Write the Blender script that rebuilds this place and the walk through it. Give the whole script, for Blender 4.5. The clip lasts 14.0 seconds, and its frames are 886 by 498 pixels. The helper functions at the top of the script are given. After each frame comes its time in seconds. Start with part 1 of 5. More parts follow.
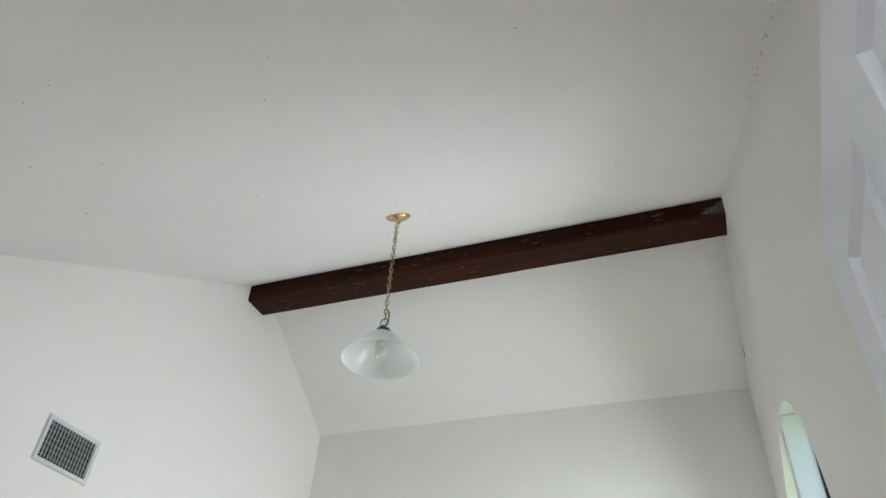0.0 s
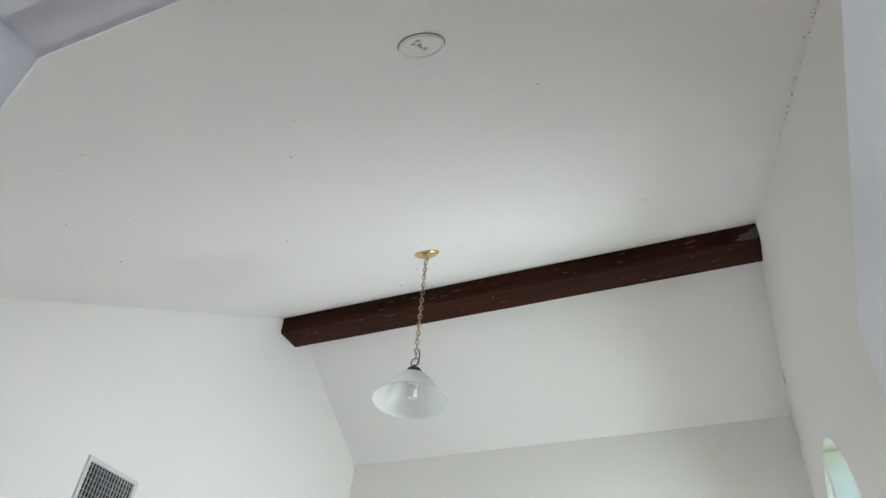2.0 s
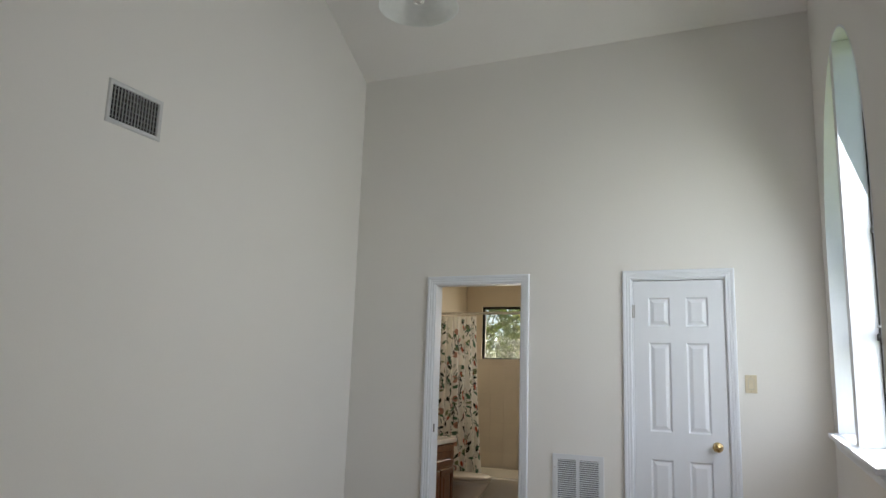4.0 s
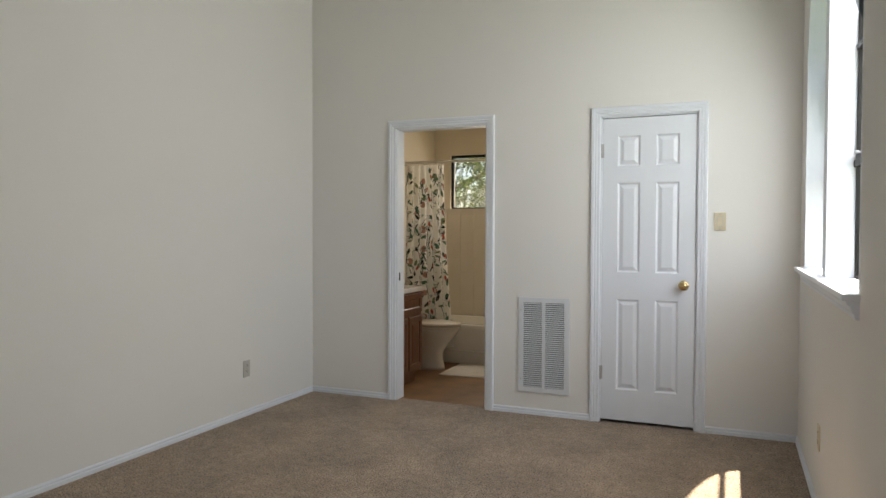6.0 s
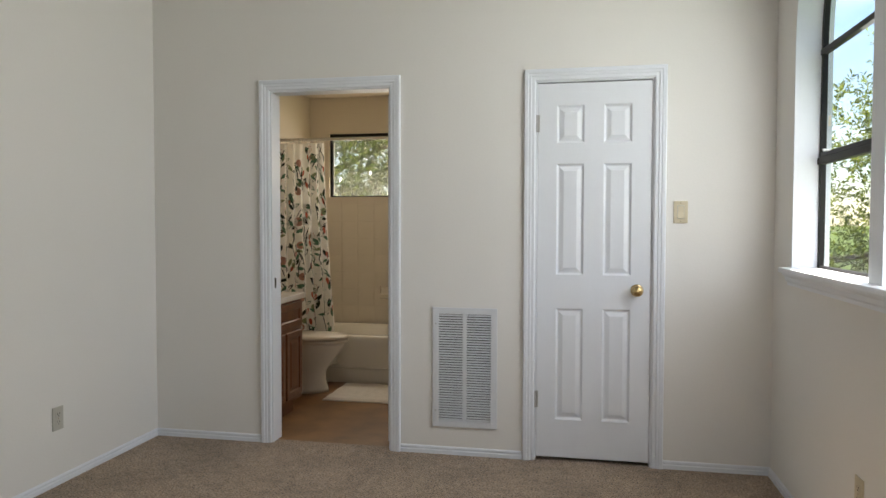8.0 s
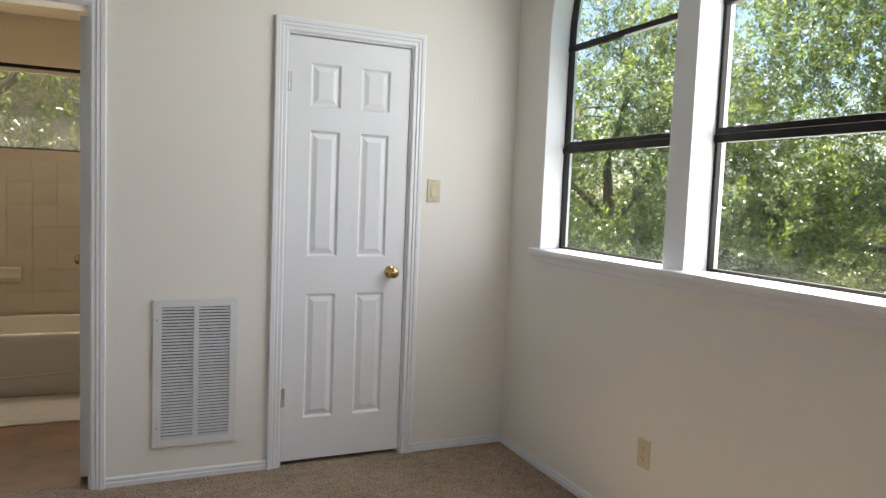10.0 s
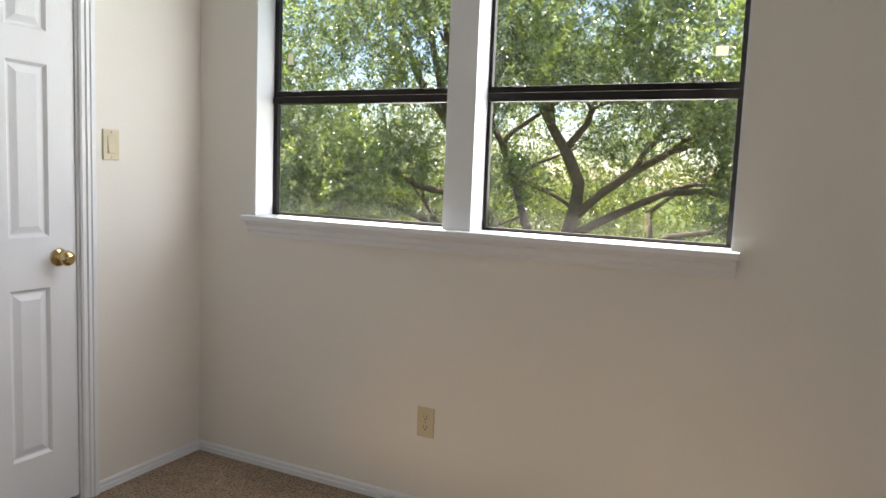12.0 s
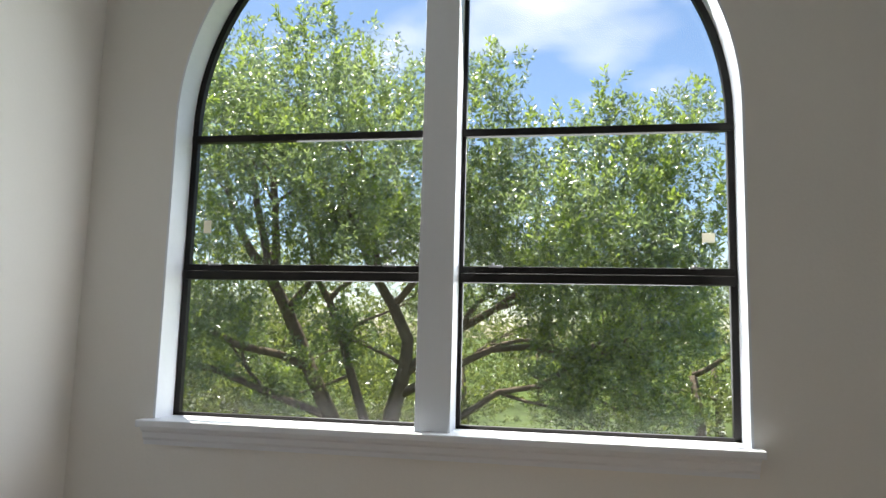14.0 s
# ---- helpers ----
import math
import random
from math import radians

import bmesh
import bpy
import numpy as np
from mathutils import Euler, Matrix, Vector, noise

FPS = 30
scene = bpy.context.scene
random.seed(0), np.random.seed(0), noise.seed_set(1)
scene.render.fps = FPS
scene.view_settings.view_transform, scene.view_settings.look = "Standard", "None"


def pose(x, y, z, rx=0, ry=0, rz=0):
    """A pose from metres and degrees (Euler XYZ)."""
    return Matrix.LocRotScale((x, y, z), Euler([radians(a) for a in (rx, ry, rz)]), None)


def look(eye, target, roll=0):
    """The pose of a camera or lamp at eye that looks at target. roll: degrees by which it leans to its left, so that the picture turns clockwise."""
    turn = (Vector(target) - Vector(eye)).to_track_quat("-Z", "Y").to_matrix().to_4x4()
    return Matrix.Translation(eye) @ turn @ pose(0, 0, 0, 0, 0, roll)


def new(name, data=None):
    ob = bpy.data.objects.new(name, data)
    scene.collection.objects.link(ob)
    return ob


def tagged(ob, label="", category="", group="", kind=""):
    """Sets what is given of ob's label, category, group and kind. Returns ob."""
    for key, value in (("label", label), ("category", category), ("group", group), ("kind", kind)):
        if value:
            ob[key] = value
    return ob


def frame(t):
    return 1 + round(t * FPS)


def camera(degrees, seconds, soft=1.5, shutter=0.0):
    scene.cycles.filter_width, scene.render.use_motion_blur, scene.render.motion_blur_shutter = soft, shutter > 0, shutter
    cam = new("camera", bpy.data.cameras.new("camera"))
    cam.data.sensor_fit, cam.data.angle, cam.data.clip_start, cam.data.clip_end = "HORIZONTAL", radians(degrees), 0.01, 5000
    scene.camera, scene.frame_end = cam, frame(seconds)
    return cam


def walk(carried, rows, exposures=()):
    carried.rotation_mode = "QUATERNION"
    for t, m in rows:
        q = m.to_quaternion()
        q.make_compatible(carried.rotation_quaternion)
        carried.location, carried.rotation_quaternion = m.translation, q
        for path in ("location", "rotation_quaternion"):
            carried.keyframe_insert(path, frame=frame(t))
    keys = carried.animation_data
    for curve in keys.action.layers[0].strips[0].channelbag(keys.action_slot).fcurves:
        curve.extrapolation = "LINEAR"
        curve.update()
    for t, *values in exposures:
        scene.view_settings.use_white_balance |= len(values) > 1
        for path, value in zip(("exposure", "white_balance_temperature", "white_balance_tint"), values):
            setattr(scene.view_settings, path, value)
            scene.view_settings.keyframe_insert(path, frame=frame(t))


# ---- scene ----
cam = camera(64.8, 14.0)
PATH = [
    (0, (-0.402, -4.91, 1.333), (-0.994, -3.481, 2.601), 4.0),
    (0.5, (-0.396, -4.899, 1.355), (-0.984, -3.561, 2.72), 5.3),
    (1, (-0.4, -4.901, 1.396), (-0.979, -3.641, 2.838), 5.5),
    (1.5, (-0.399, -4.915, 1.442), (-0.974, -3.715, 2.934), 5.4),
    (2, (-0.372, -4.969, 1.424), (-1.039, -3.599, 2.719), 5.0),
    (2.5, (-0.355, -4.983, 1.418), (-1.11, -3.475, 2.493), 4.5),
    (3, (-0.352, -4.984, 1.403), (-1.153, -3.358, 2.248), 3.9),
    (3.5, (-0.339, -4.981, 1.39), (-1.159, -3.259, 1.991), 3.0),
    (4, (-0.374, -4.974, 1.338), (-1.196, -3.185, 1.691), 1.9),
    (4.2, (-0.359, -4.968, 1.315), (-1.189, -3.168, 1.578), 1.7),
    (6.3, (-0.369, -4.62, 1.27), (-1.138, -2.775, 1.202), 0.1),
    (6.5, (-0.379, -4.548, 1.271), (-1.158, -2.708, 1.192), 0.0),
    (7, (-0.514, -4.276, 1.277), (-1.233, -2.411, 1.193), 0.0),
    (7.2, (-0.615, -4.165, 1.263), (-1.251, -2.27, 1.19), 0.0),
    (9.3, (-1.496, -3.364, 1.304), (-1.31, -1.375, 1.224), 1.1),
    (9.5, (-1.605, -3.337, 1.299), (-1.249, -1.371, 1.213), 1.3),
    (10, (-1.823, -3.256, 1.317), (-1.018, -1.431, 1.165), 2.3),
    (10.5, (-1.95, -3.074, 1.264), (-0.743, -1.49, 1.073), 3.3),
    (11, (-2.077, -2.852, 1.254), (-0.565, -1.566, 1.011), 2.1),
    (11.5, (-2.235, -2.602, 1.271), (-0.553, -1.55, 1.019), 1.0),
    (12, (-2.287, -2.301, 1.265), (-0.497, -1.433, 1.063), 2.3),
    (12.5, (-2.304, -2.049, 1.273), (-0.421, -1.386, 1.161), 2.8),
    (13, (-2.312, -1.834, 1.299), (-0.371, -1.352, 1.283), 2.2),
    (13.5, (-2.271, -1.721, 1.322), (-0.315, -1.316, 1.423), 2.1),
    (14, (-2.158, -1.642, 1.373), (-0.203, -1.297, 1.62), 1.5),
]
EXPOSURES = [(0.0, 2.8, 6200, 10), (1.5, 3.05, 6100, 9), (3.0, 2.35, 6150, 9), (4.2, 1.8, 6650, 10), (6.5, 1.98, 6900, 10), (9.5, 1.95, 7000, 11),
             (10.2, 1.95, 7100, 12), (11.0, 2.1, 7350, 13), (12.5, 1.98, 7000, 12), (14.0, 1.6, 6700, 9)]
walk(cam, [(t, look(eye, target, roll)) for t, eye, target, roll in PATH], EXPOSURES)

# ---- world, sun, window light and hall fill ----
world = bpy.data.worlds.new("world")
scene.world = world
world.use_nodes = True
wn, wl = world.node_tree.nodes, world.node_tree.links
wn.clear()
sky = wn.new("ShaderNodeTexSky")
sky.sky_type, sky.sun_disc = "NISHITA", False
sky.sun_elevation, sky.sun_rotation = radians(72), radians(52.6)
sky.air_density, sky.dust_density, sky.ozone_density = 1.0, 0.5, 1.5
wc = wn.new("ShaderNodeTexCoord")
wm = wn.new("ShaderNodeMapping")
wm.inputs["Scale"].default_value = (1.6, 1.6, 4.0)
wno = wn.new("ShaderNodeTexNoise")
wno.inputs["Scale"].default_value, wno.inputs["Detail"].default_value, wno.inputs["Roughness"].default_value = 1.5, 5, 0.5
wr = wn.new("ShaderNodeValToRGB")
wr.color_ramp.elements[0].position, wr.color_ramp.elements[1].position = 0.54, 0.78
wmix = wn.new("ShaderNodeMix")
wmix.data_type = "RGBA"
wmix.inputs["B"].default_value = (9.6, 9.9, 10.3, 1)
wb = wn.new("ShaderNodeBackground")
wb.inputs["Strength"].default_value = 0.05
wo = wn.new("ShaderNodeOutputWorld")
wl.new(wc.outputs["Generated"], wm.inputs["Vector"])
wl.new(wm.outputs["Vector"], wno.inputs["Vector"])
wl.new(wno.outputs["Fac"], wr.inputs["Fac"])
wl.new(wr.outputs["Color"], wmix.inputs["Factor"])
whs = wn.new("ShaderNodeHueSaturation")
whs.inputs["Value"].default_value, whs.inputs["Saturation"].default_value = 1.35, 1.08
wl.new(sky.outputs["Color"], whs.inputs["Color"])
wl.new(whs.outputs["Color"], wmix.inputs["A"])
wl.new(wmix.outputs["Result"], wb.inputs["Color"])
wl.new(wb.outputs["Background"], wo.inputs["Surface"])

sun_data = bpy.data.lights.new("sun", "SUN")
sun_data.energy, sun_data.angle, sun_data.color = 5.0, radians(0.6), (1.0, 0.95, 0.86)
sun = new("sun", sun_data)
sun.matrix_world = look((6, 5.6, 18), (6 - 0.255, 5.6 - 0.195, 17))


def area_lamp(name, x, y, z, w, h, power, color, target):
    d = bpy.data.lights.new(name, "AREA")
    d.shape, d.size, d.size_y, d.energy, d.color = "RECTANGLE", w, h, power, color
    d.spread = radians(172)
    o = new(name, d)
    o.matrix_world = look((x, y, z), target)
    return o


area_lamp("window_daylight", 0.17, -1.40, 2.02, 1.4, 1.8, 11.5, (0.93, 0.97, 1.0), (-1.0, -1.46, 1.64))
area_lamp("bath_window_daylight", -2.5, 2.33, 1.80, 1.1, 0.46, 2.5, (1.0, 0.91, 0.78), (-2.5, 1.2, 1.2))
# added fill lamp for light from behind; its hall opening is invented
area_lamp("hall_fill_lamp", -0.75, -6.99, 1.5, 1.2, 1.2, 2.8, (1.0, 0.91, 1.0), (-0.75, -6.0, 1.5))


# ---- materials ----
def mat(name, color, rough=0.6, metal=0.0, var=0.06, scale=3.0, bump=0.0, bump_scale=200.0, color2=None, spec=0.5, coat=0.0, stretch=None, per_object=0.0):
    m = bpy.data.materials.new(name)
    m.use_nodes = True
    n, l = m.node_tree.nodes, m.node_tree.links
    b = n["Principled BSDF"]
    b.inputs["Roughness"].default_value, b.inputs["Metallic"].default_value = rough, metal
    b.inputs["Specular IOR Level"].default_value, b.inputs["Coat Weight"].default_value = spec, coat
    tc = n.new("ShaderNodeTexCoord")
    vec = tc.outputs["Object"]
    if stretch:
        mp = n.new("ShaderNodeMapping")
        mp.inputs["Scale"].default_value = stretch
        l.new(vec, mp.inputs["Vector"])
        vec = mp.outputs["Vector"]
    big = n.new("ShaderNodeTexNoise")
    big.inputs["Scale"].default_value, big.inputs["Detail"].default_value = scale, 6
    l.new(vec, big.inputs["Vector"])
    fine = n.new("ShaderNodeTexNoise")
    fine.inputs["Scale"].default_value, fine.inputs["Detail"].default_value = bump_scale, 3
    l.new(vec, fine.inputs["Vector"])
    ramp = n.new("ShaderNodeValToRGB")
    c2 = color2 or tuple(max(0, c * (1 - var * 2)) for c in color)
    ramp.color_ramp.elements[0].color, ramp.color_ramp.elements[1].color = (*c2, 1), (*color, 1)
    ramp.color_ramp.elements[0].position, ramp.color_ramp.elements[1].position = 0.3, 0.62
    add = n.new("ShaderNodeMath")
    add.operation = "MULTIPLY_ADD"
    add.inputs[1].default_value, add.inputs[2].default_value = 0.35, 0.0
    l.new(fine.outputs["Fac"], add.inputs[0])
    add2 = n.new("ShaderNodeMath")
    add2.operation = "MULTIPLY_ADD"
    add2.inputs[1].default_value = 0.65
    l.new(big.outputs["Fac"], add2.inputs[0])
    l.new(add.outputs[0], add2.inputs[2])
    l.new(add2.outputs[0], ramp.inputs["Fac"])
    out = ramp.outputs["Color"]
    if per_object:
        oi = n.new("ShaderNodeObjectInfo")
        mr = n.new("ShaderNodeMapRange")
        mr.inputs["To Min"].default_value, mr.inputs["To Max"].default_value = 1 - per_object, 1.0
        l.new(oi.outputs["Random"], mr.inputs["Value"])
        hs = n.new("ShaderNodeHueSaturation")
        l.new(mr.outputs["Result"], hs.inputs["Value"])
        l.new(out, hs.inputs["Color"])
        out = hs.outputs["Color"]
    l.new(out, b.inputs["Base Color"])
    if bump:
        bp = n.new("ShaderNodeBump")
        bp.inputs["Strength"].default_value, bp.inputs["Distance"].default_value = bump, 0.004
        l.new(fine.outputs["Fac"], bp.inputs["Height"])
        l.new(bp.outputs["Normal"], b.inputs["Normal"])
    return m


PAINT = mat("wall_paint", (0.80, 0.785, 0.755), 0.75, var=0.015, scale=1.2, bump=0.10, bump_scale=90, spec=0.3)
CEIL = mat("ceiling_paint", (0.80, 0.79, 0.775), 0.85, var=0.02, scale=1.5, bump=0.12, bump_scale=70, spec=0.2)
TRIM = mat("trim_gloss_paint", (0.78, 0.81, 0.86), 0.35, var=0.015, scale=4, bump=0.03, bump_scale=60)
DOOR = mat("door_paint", (0.78, 0.81, 0.86), 0.38, var=0.015, scale=2, bump=0.10, bump_scale=40, stretch=(6, 6, 0.8))
BEAM = mat("dark_stained_wood", (0.048, 0.014, 0.006), 0.55, var=0.3, scale=2.5, bump=0.6, bump_scale=26, color2=(0.006, 0.003, 0.002), stretch=(0.5, 6, 6), spec=0.10)
SCUFF = mat("pale_scraped_wood", (0.22, 0.10, 0.06), 0.7, var=0.2, scale=12)
VINYL = mat("bath_vinyl", (0.32, 0.165, 0.065), 0.4, var=0.2, scale=5, bump=0.05, color2=(0.13, 0.07, 0.032))
BRASS = mat("polished_brass", (0.66, 0.49, 0.24), 0.18, 1.0, var=0.05, scale=9)
OLDBRASS = mat("aged_brass", (0.42, 0.32, 0.20), 0.35, 1.0, var=0.15, scale=60)
BLACK = mat("black_fitting", (0.02, 0.018, 0.016), 0.35, var=0.2, scale=40)
BRONZE = mat("dark_bronze_aluminium", (0.011, 0.009, 0.008), 0.5, 0.0, spec=0.3, var=0.2, scale=14, bump=0.05)
STEEL = mat("dull_steel", (0.55, 0.55, 0.55), 0.35, 1.0, var=0.1, scale=20)
CREAM = mat("almond_plastic", (0.62, 0.55, 0.40), 0.4, var=0.03, scale=20)
GREYPL = mat("grey_plastic", (0.50, 0.49, 0.44), 0.45, var=0.03, scale=20)
# near-black that paints the shade of hollows onto solid pieces
DARK = mat("hollow_shade", (0.015, 0.015, 0.015), 0.9, var=0.2)
GRILLE = mat("grille_enamel", (0.70, 0.72, 0.75), 0.4, var=0.03, scale=10)
VENTM = mat("vent_enamel", (0.62, 0.63, 0.63), 0.45, var=0.04, scale=12)
BATHW = mat("bath_wall_paint", (0.74, 0.66, 0.54), 0.7, var=0.02, scale=2, bump=0.1, bump_scale=90)
TILE = mat("cream_tile_glaze", (0.70, 0.63, 0.52), 0.22, var=0.03, scale=5, per_object=0.05)
GROUT = mat("grout", (0.69, 0.62, 0.51), 0.9, var=0.04, scale=20)
PORC = mat("porcelain", (0.78, 0.74, 0.66), 0.15, var=0.015, scale=3, coat=0.5)
SEATM = mat("toilet_seat_plastic", (0.78, 0.72, 0.62), 0.25, var=0.02)
CHERRY = mat("vanity_wood", (0.17, 0.062, 0.024), 0.35, var=0.2, scale=3, bump=0.08, bump_scale=30, color2=(0.11, 0.03, 0.012), stretch=(5, 5, 0.8), coat=0.2)
MARBLE = mat("cultured_marble", (0.80, 0.74, 0.66), 0.2, var=0.06, scale=7)
MATW = mat("bath_mat_cotton", (0.78, 0.74, 0.68), 1.0, var=0.06, scale=20, bump=0.8, bump_scale=150)
CHROME = mat("chrome", (0.7, 0.7, 0.72), 0.15, 1.0, var=0.03)
STICKR = mat("red_print", (0.72, 0.30, 0.28), 0.7, var=0.05, scale=30)
BULB = mat("bulb_white", (0.85, 0.85, 0.82), 0.35, var=0.01)
BARK = mat("oak_bark", (0.16, 0.13, 0.10), 0.95, var=0.3, scale=9, bump=1.0, bump_scale=24, color2=(0.05, 0.038, 0.028), spec=0.1)
GRASS = mat("lawn", (0.075, 0.11, 0.028), 0.95, var=0.3, scale=0.6, bump=0.8, bump_scale=30, color2=(0.03, 0.05, 0.012), spec=0.1)
BRICKM = mat("outer_brick", (0.38, 0.27, 0.20), 0.9, var=0.15, scale=5, bump=0.3, bump_scale=40)
SPECK = mat("ceiling_pit", (0.16, 0.11, 0.08), 0.9, var=0.2, scale=50)
FABRIC_L = [mat("print_" + nm, c, 0.95, var=0.1, scale=30, spec=0.05) for nm, c in
            (("leaf_green", (0.13, 0.24, 0.16)), ("charcoal", (0.05, 0.06, 0.05)), ("coral", (0.62, 0.17, 0.11)), ("rose", (0.58, 0.33, 0.25)), ("sage", (0.30, 0.35, 0.20)))]


def leaf_material(name, a, b, gain=2.6, through_share=0.58, gloss=0.13):
    m = bpy.data.materials.new(name)
    m.use_nodes = True
    n, l = m.node_tree.nodes, m.node_tree.links
    n.remove(n["Principled BSDF"])
    geo = n.new("ShaderNodeNewGeometry")
    ramp = n.new("ShaderNodeValToRGB")
    ramp.color_ramp.elements[0].color, ramp.color_ramp.elements[1].color = (*a, 1), (*b, 1)
    l.new(geo.outputs["Random Per Island"], ramp.inputs["Fac"])
    d, t, g = n.new("ShaderNodeBsdfDiffuse"), n.new("ShaderNodeBsdfTranslucent"), n.new("ShaderNodeBsdfGlossy")
    g.inputs["Roughness"].default_value = 0.27
    g.inputs["Color"].default_value = (0.9, 0.95, 0.95, 1)
    hs = n.new("ShaderNodeHueSaturation")
    hs.inputs["Value"].default_value, hs.inputs["Saturation"].default_value, hs.inputs["Hue"].default_value = gain, 1.0, 0.49 if gain > 1 else 0.5
    l.new(ramp.outputs["Color"], d.inputs["Color"])
    l.new(ramp.outputs["Color"], hs.inputs["Color"])
    l.new(hs.outputs["Color"], t.inputs["Color"])
    m1, m2 = n.new("ShaderNodeMixShader"), n.new("ShaderNodeMixShader")
    m1.inputs["Fac"].default_value, m2.inputs["Fac"].default_value = through_share, gloss
    l.new(d.outputs[0], m1.inputs[1])
    l.new(t.outputs[0], m1.inputs[2])
    l.new(m1.outputs[0], m2.inputs[1])
    l.new(g.outputs[0], m2.inputs[2])
    l.new(m2.outputs[0], n["Material Output"].inputs["Surface"])
    return m


LEAF_NEAR = leaf_material("oak_leaf", (0.022, 0.038, 0.018), (0.10, 0.14, 0.045), 3.6, 0.60, 0.13)
LEAF_YOUNG = leaf_material("young_leaf", (0.07, 0.11, 0.018), (0.12, 0.17, 0.03), 3.0, 0.6, 0.08)
LEAF_FAR = leaf_material("far_leaf", (0.03, 0.045, 0.012), (0.11, 0.14, 0.03), 2.4, 0.58, 0.05)


def glass_material(name, dirt_haze):
    m = bpy.data.materials.new(name)
    m.use_nodes = True
    n, l = m.node_tree.nodes, m.node_tree.links
    n.remove(n["Principled BSDF"])
    tr, gl, df = n.new("ShaderNodeBsdfTransparent"), n.new("ShaderNodeBsdfGlossy"), n.new("ShaderNodeBsdfDiffuse")
    gl.inputs["Roughness"].default_value = 0.02
    no = n.new("ShaderNodeTexNoise")
    no.inputs["Scale"].default_value, no.inputs["Detail"].default_value = 3.5, 8
    tc = n.new("ShaderNodeTexCoord")
    l.new(tc.outputs["Object"], no.inputs["Vector"])
    mr = n.new("ShaderNodeMapRange")
    mr.inputs["From Min"].default_value, mr.inputs["From Max"].default_value = 0.4, 0.75
    mr.inputs["To Min"].default_value, mr.inputs["To Max"].default_value = dirt_haze * 0.3, dirt_haze
    l.new(no.outputs["Fac"], mr.inputs["Value"])
    a, b = n.new("ShaderNodeMixShader"), n.new("ShaderNodeMixShader")
    sep, low, sm = n.new("ShaderNodeSeparateXYZ"), n.new("ShaderNodeMapRange"), n.new("ShaderNodeMath")
    l.new(tc.outputs["Object"], sep.inputs[0])
    low.inputs["From Min"].default_value, low.inputs["From Max"].default_value = 1.09, 1.17
    low.inputs["To Min"].default_value, low.inputs["To Max"].default_value = 0.05, 0.0
    l.new(sep.outputs["Z"], low.inputs["Value"])
    sm.operation = "ADD"
    l.new(low.outputs["Result"], sm.inputs[0])
    l.new(mr.outputs["Result"], sm.inputs[1])
    l.new(sm.outputs[0], a.inputs["Fac"])
    l.new(tr.outputs[0], a.inputs[1])
    l.new(df.outputs[0], a.inputs[2])
    b.inputs["Fac"].default_value = 0.022
    l.new(a.outputs[0], b.inputs[1])
    l.new(gl.outputs[0], b.inputs[2])
    l.new(b.outputs[0], n["Material Output"].inputs["Surface"])
    return m


def carpet_material():
    m = bpy.data.materials.new("cut_pile_carpet")
    m.use_nodes = True
    n, l = m.node_tree.nodes, m.node_tree.links
    b = n["Principled BSDF"]
    b.inputs["Roughness"].default_value, b.inputs["Specular IOR Level"].default_value = 1.0, 0.02
    b.inputs["Sheen Weight"].default_value, b.inputs["Sheen Roughness"].default_value = 0.25, 0.6
    tc = n.new("ShaderNodeTexCoord")
    tuft, mid, big = n.new("ShaderNodeTexNoise"), n.new("ShaderNodeTexNoise"), n.new("ShaderNodeTexNoise")
    for t, sc, de in ((tuft, 105, 3), (mid, 20, 6), (big, 2.6, 3)):
        t.inputs["Scale"].default_value, t.inputs["Detail"].default_value = sc, de
        l.new(tc.outputs["Object"], t.inputs["Vector"])
    # pile shading put into the colour: dark where the tuft noise dips
    ramp = n.new("ShaderNodeValToRGB")
    e = ramp.color_ramp.elements
    e[0].position, e[0].color = 0.36, (0.10, 0.066, 0.042, 1)
    e[1].position, e[1].color = 0.62, (0.47, 0.345, 0.24, 1)
    e.new(0.46).color = (0.34, 0.242, 0.162, 1)
    l.new(tuft.outputs["Fac"], ramp.inputs["Fac"])
    add = n.new("ShaderNodeMath")
    add.operation = "ADD"
    l.new(mid.outputs["Fac"], add.inputs[0])
    l.new(big.outputs["Fac"], add.inputs[1])
    mr = n.new("ShaderNodeMapRange")
    mr.inputs["From Min"].default_value, mr.inputs["From Max"].default_value = 0.7, 1.3
    mr.inputs["To Min"].default_value, mr.inputs["To Max"].default_value = 0.62, 1.16
    l.new(add.outputs[0], mr.inputs["Value"])
    hs = n.new("ShaderNodeHueSaturation")
    l.new(mr.outputs["Result"], hs.inputs["Value"])
    l.new(ramp.outputs["Color"], hs.inputs["Color"])
    l.new(hs.outputs["Color"], b.inputs["Base Color"])
    bp = n.new("ShaderNodeBump")
    bp.inputs["Strength"].default_value, bp.inputs["Distance"].default_value = 1.0, 0.012
    l.new(tuft.outputs["Fac"], bp.inputs["Height"])
    l.new(bp.outputs["Normal"], b.inputs["Normal"])
    return m


CARPET = carpet_material()
GLASS = glass_material("dusty_glass", 0.014)
# white mixed into this pane paints the glare of the overbright view
HAZEGLASS = glass_material("glare_haze_glass", 0.32)


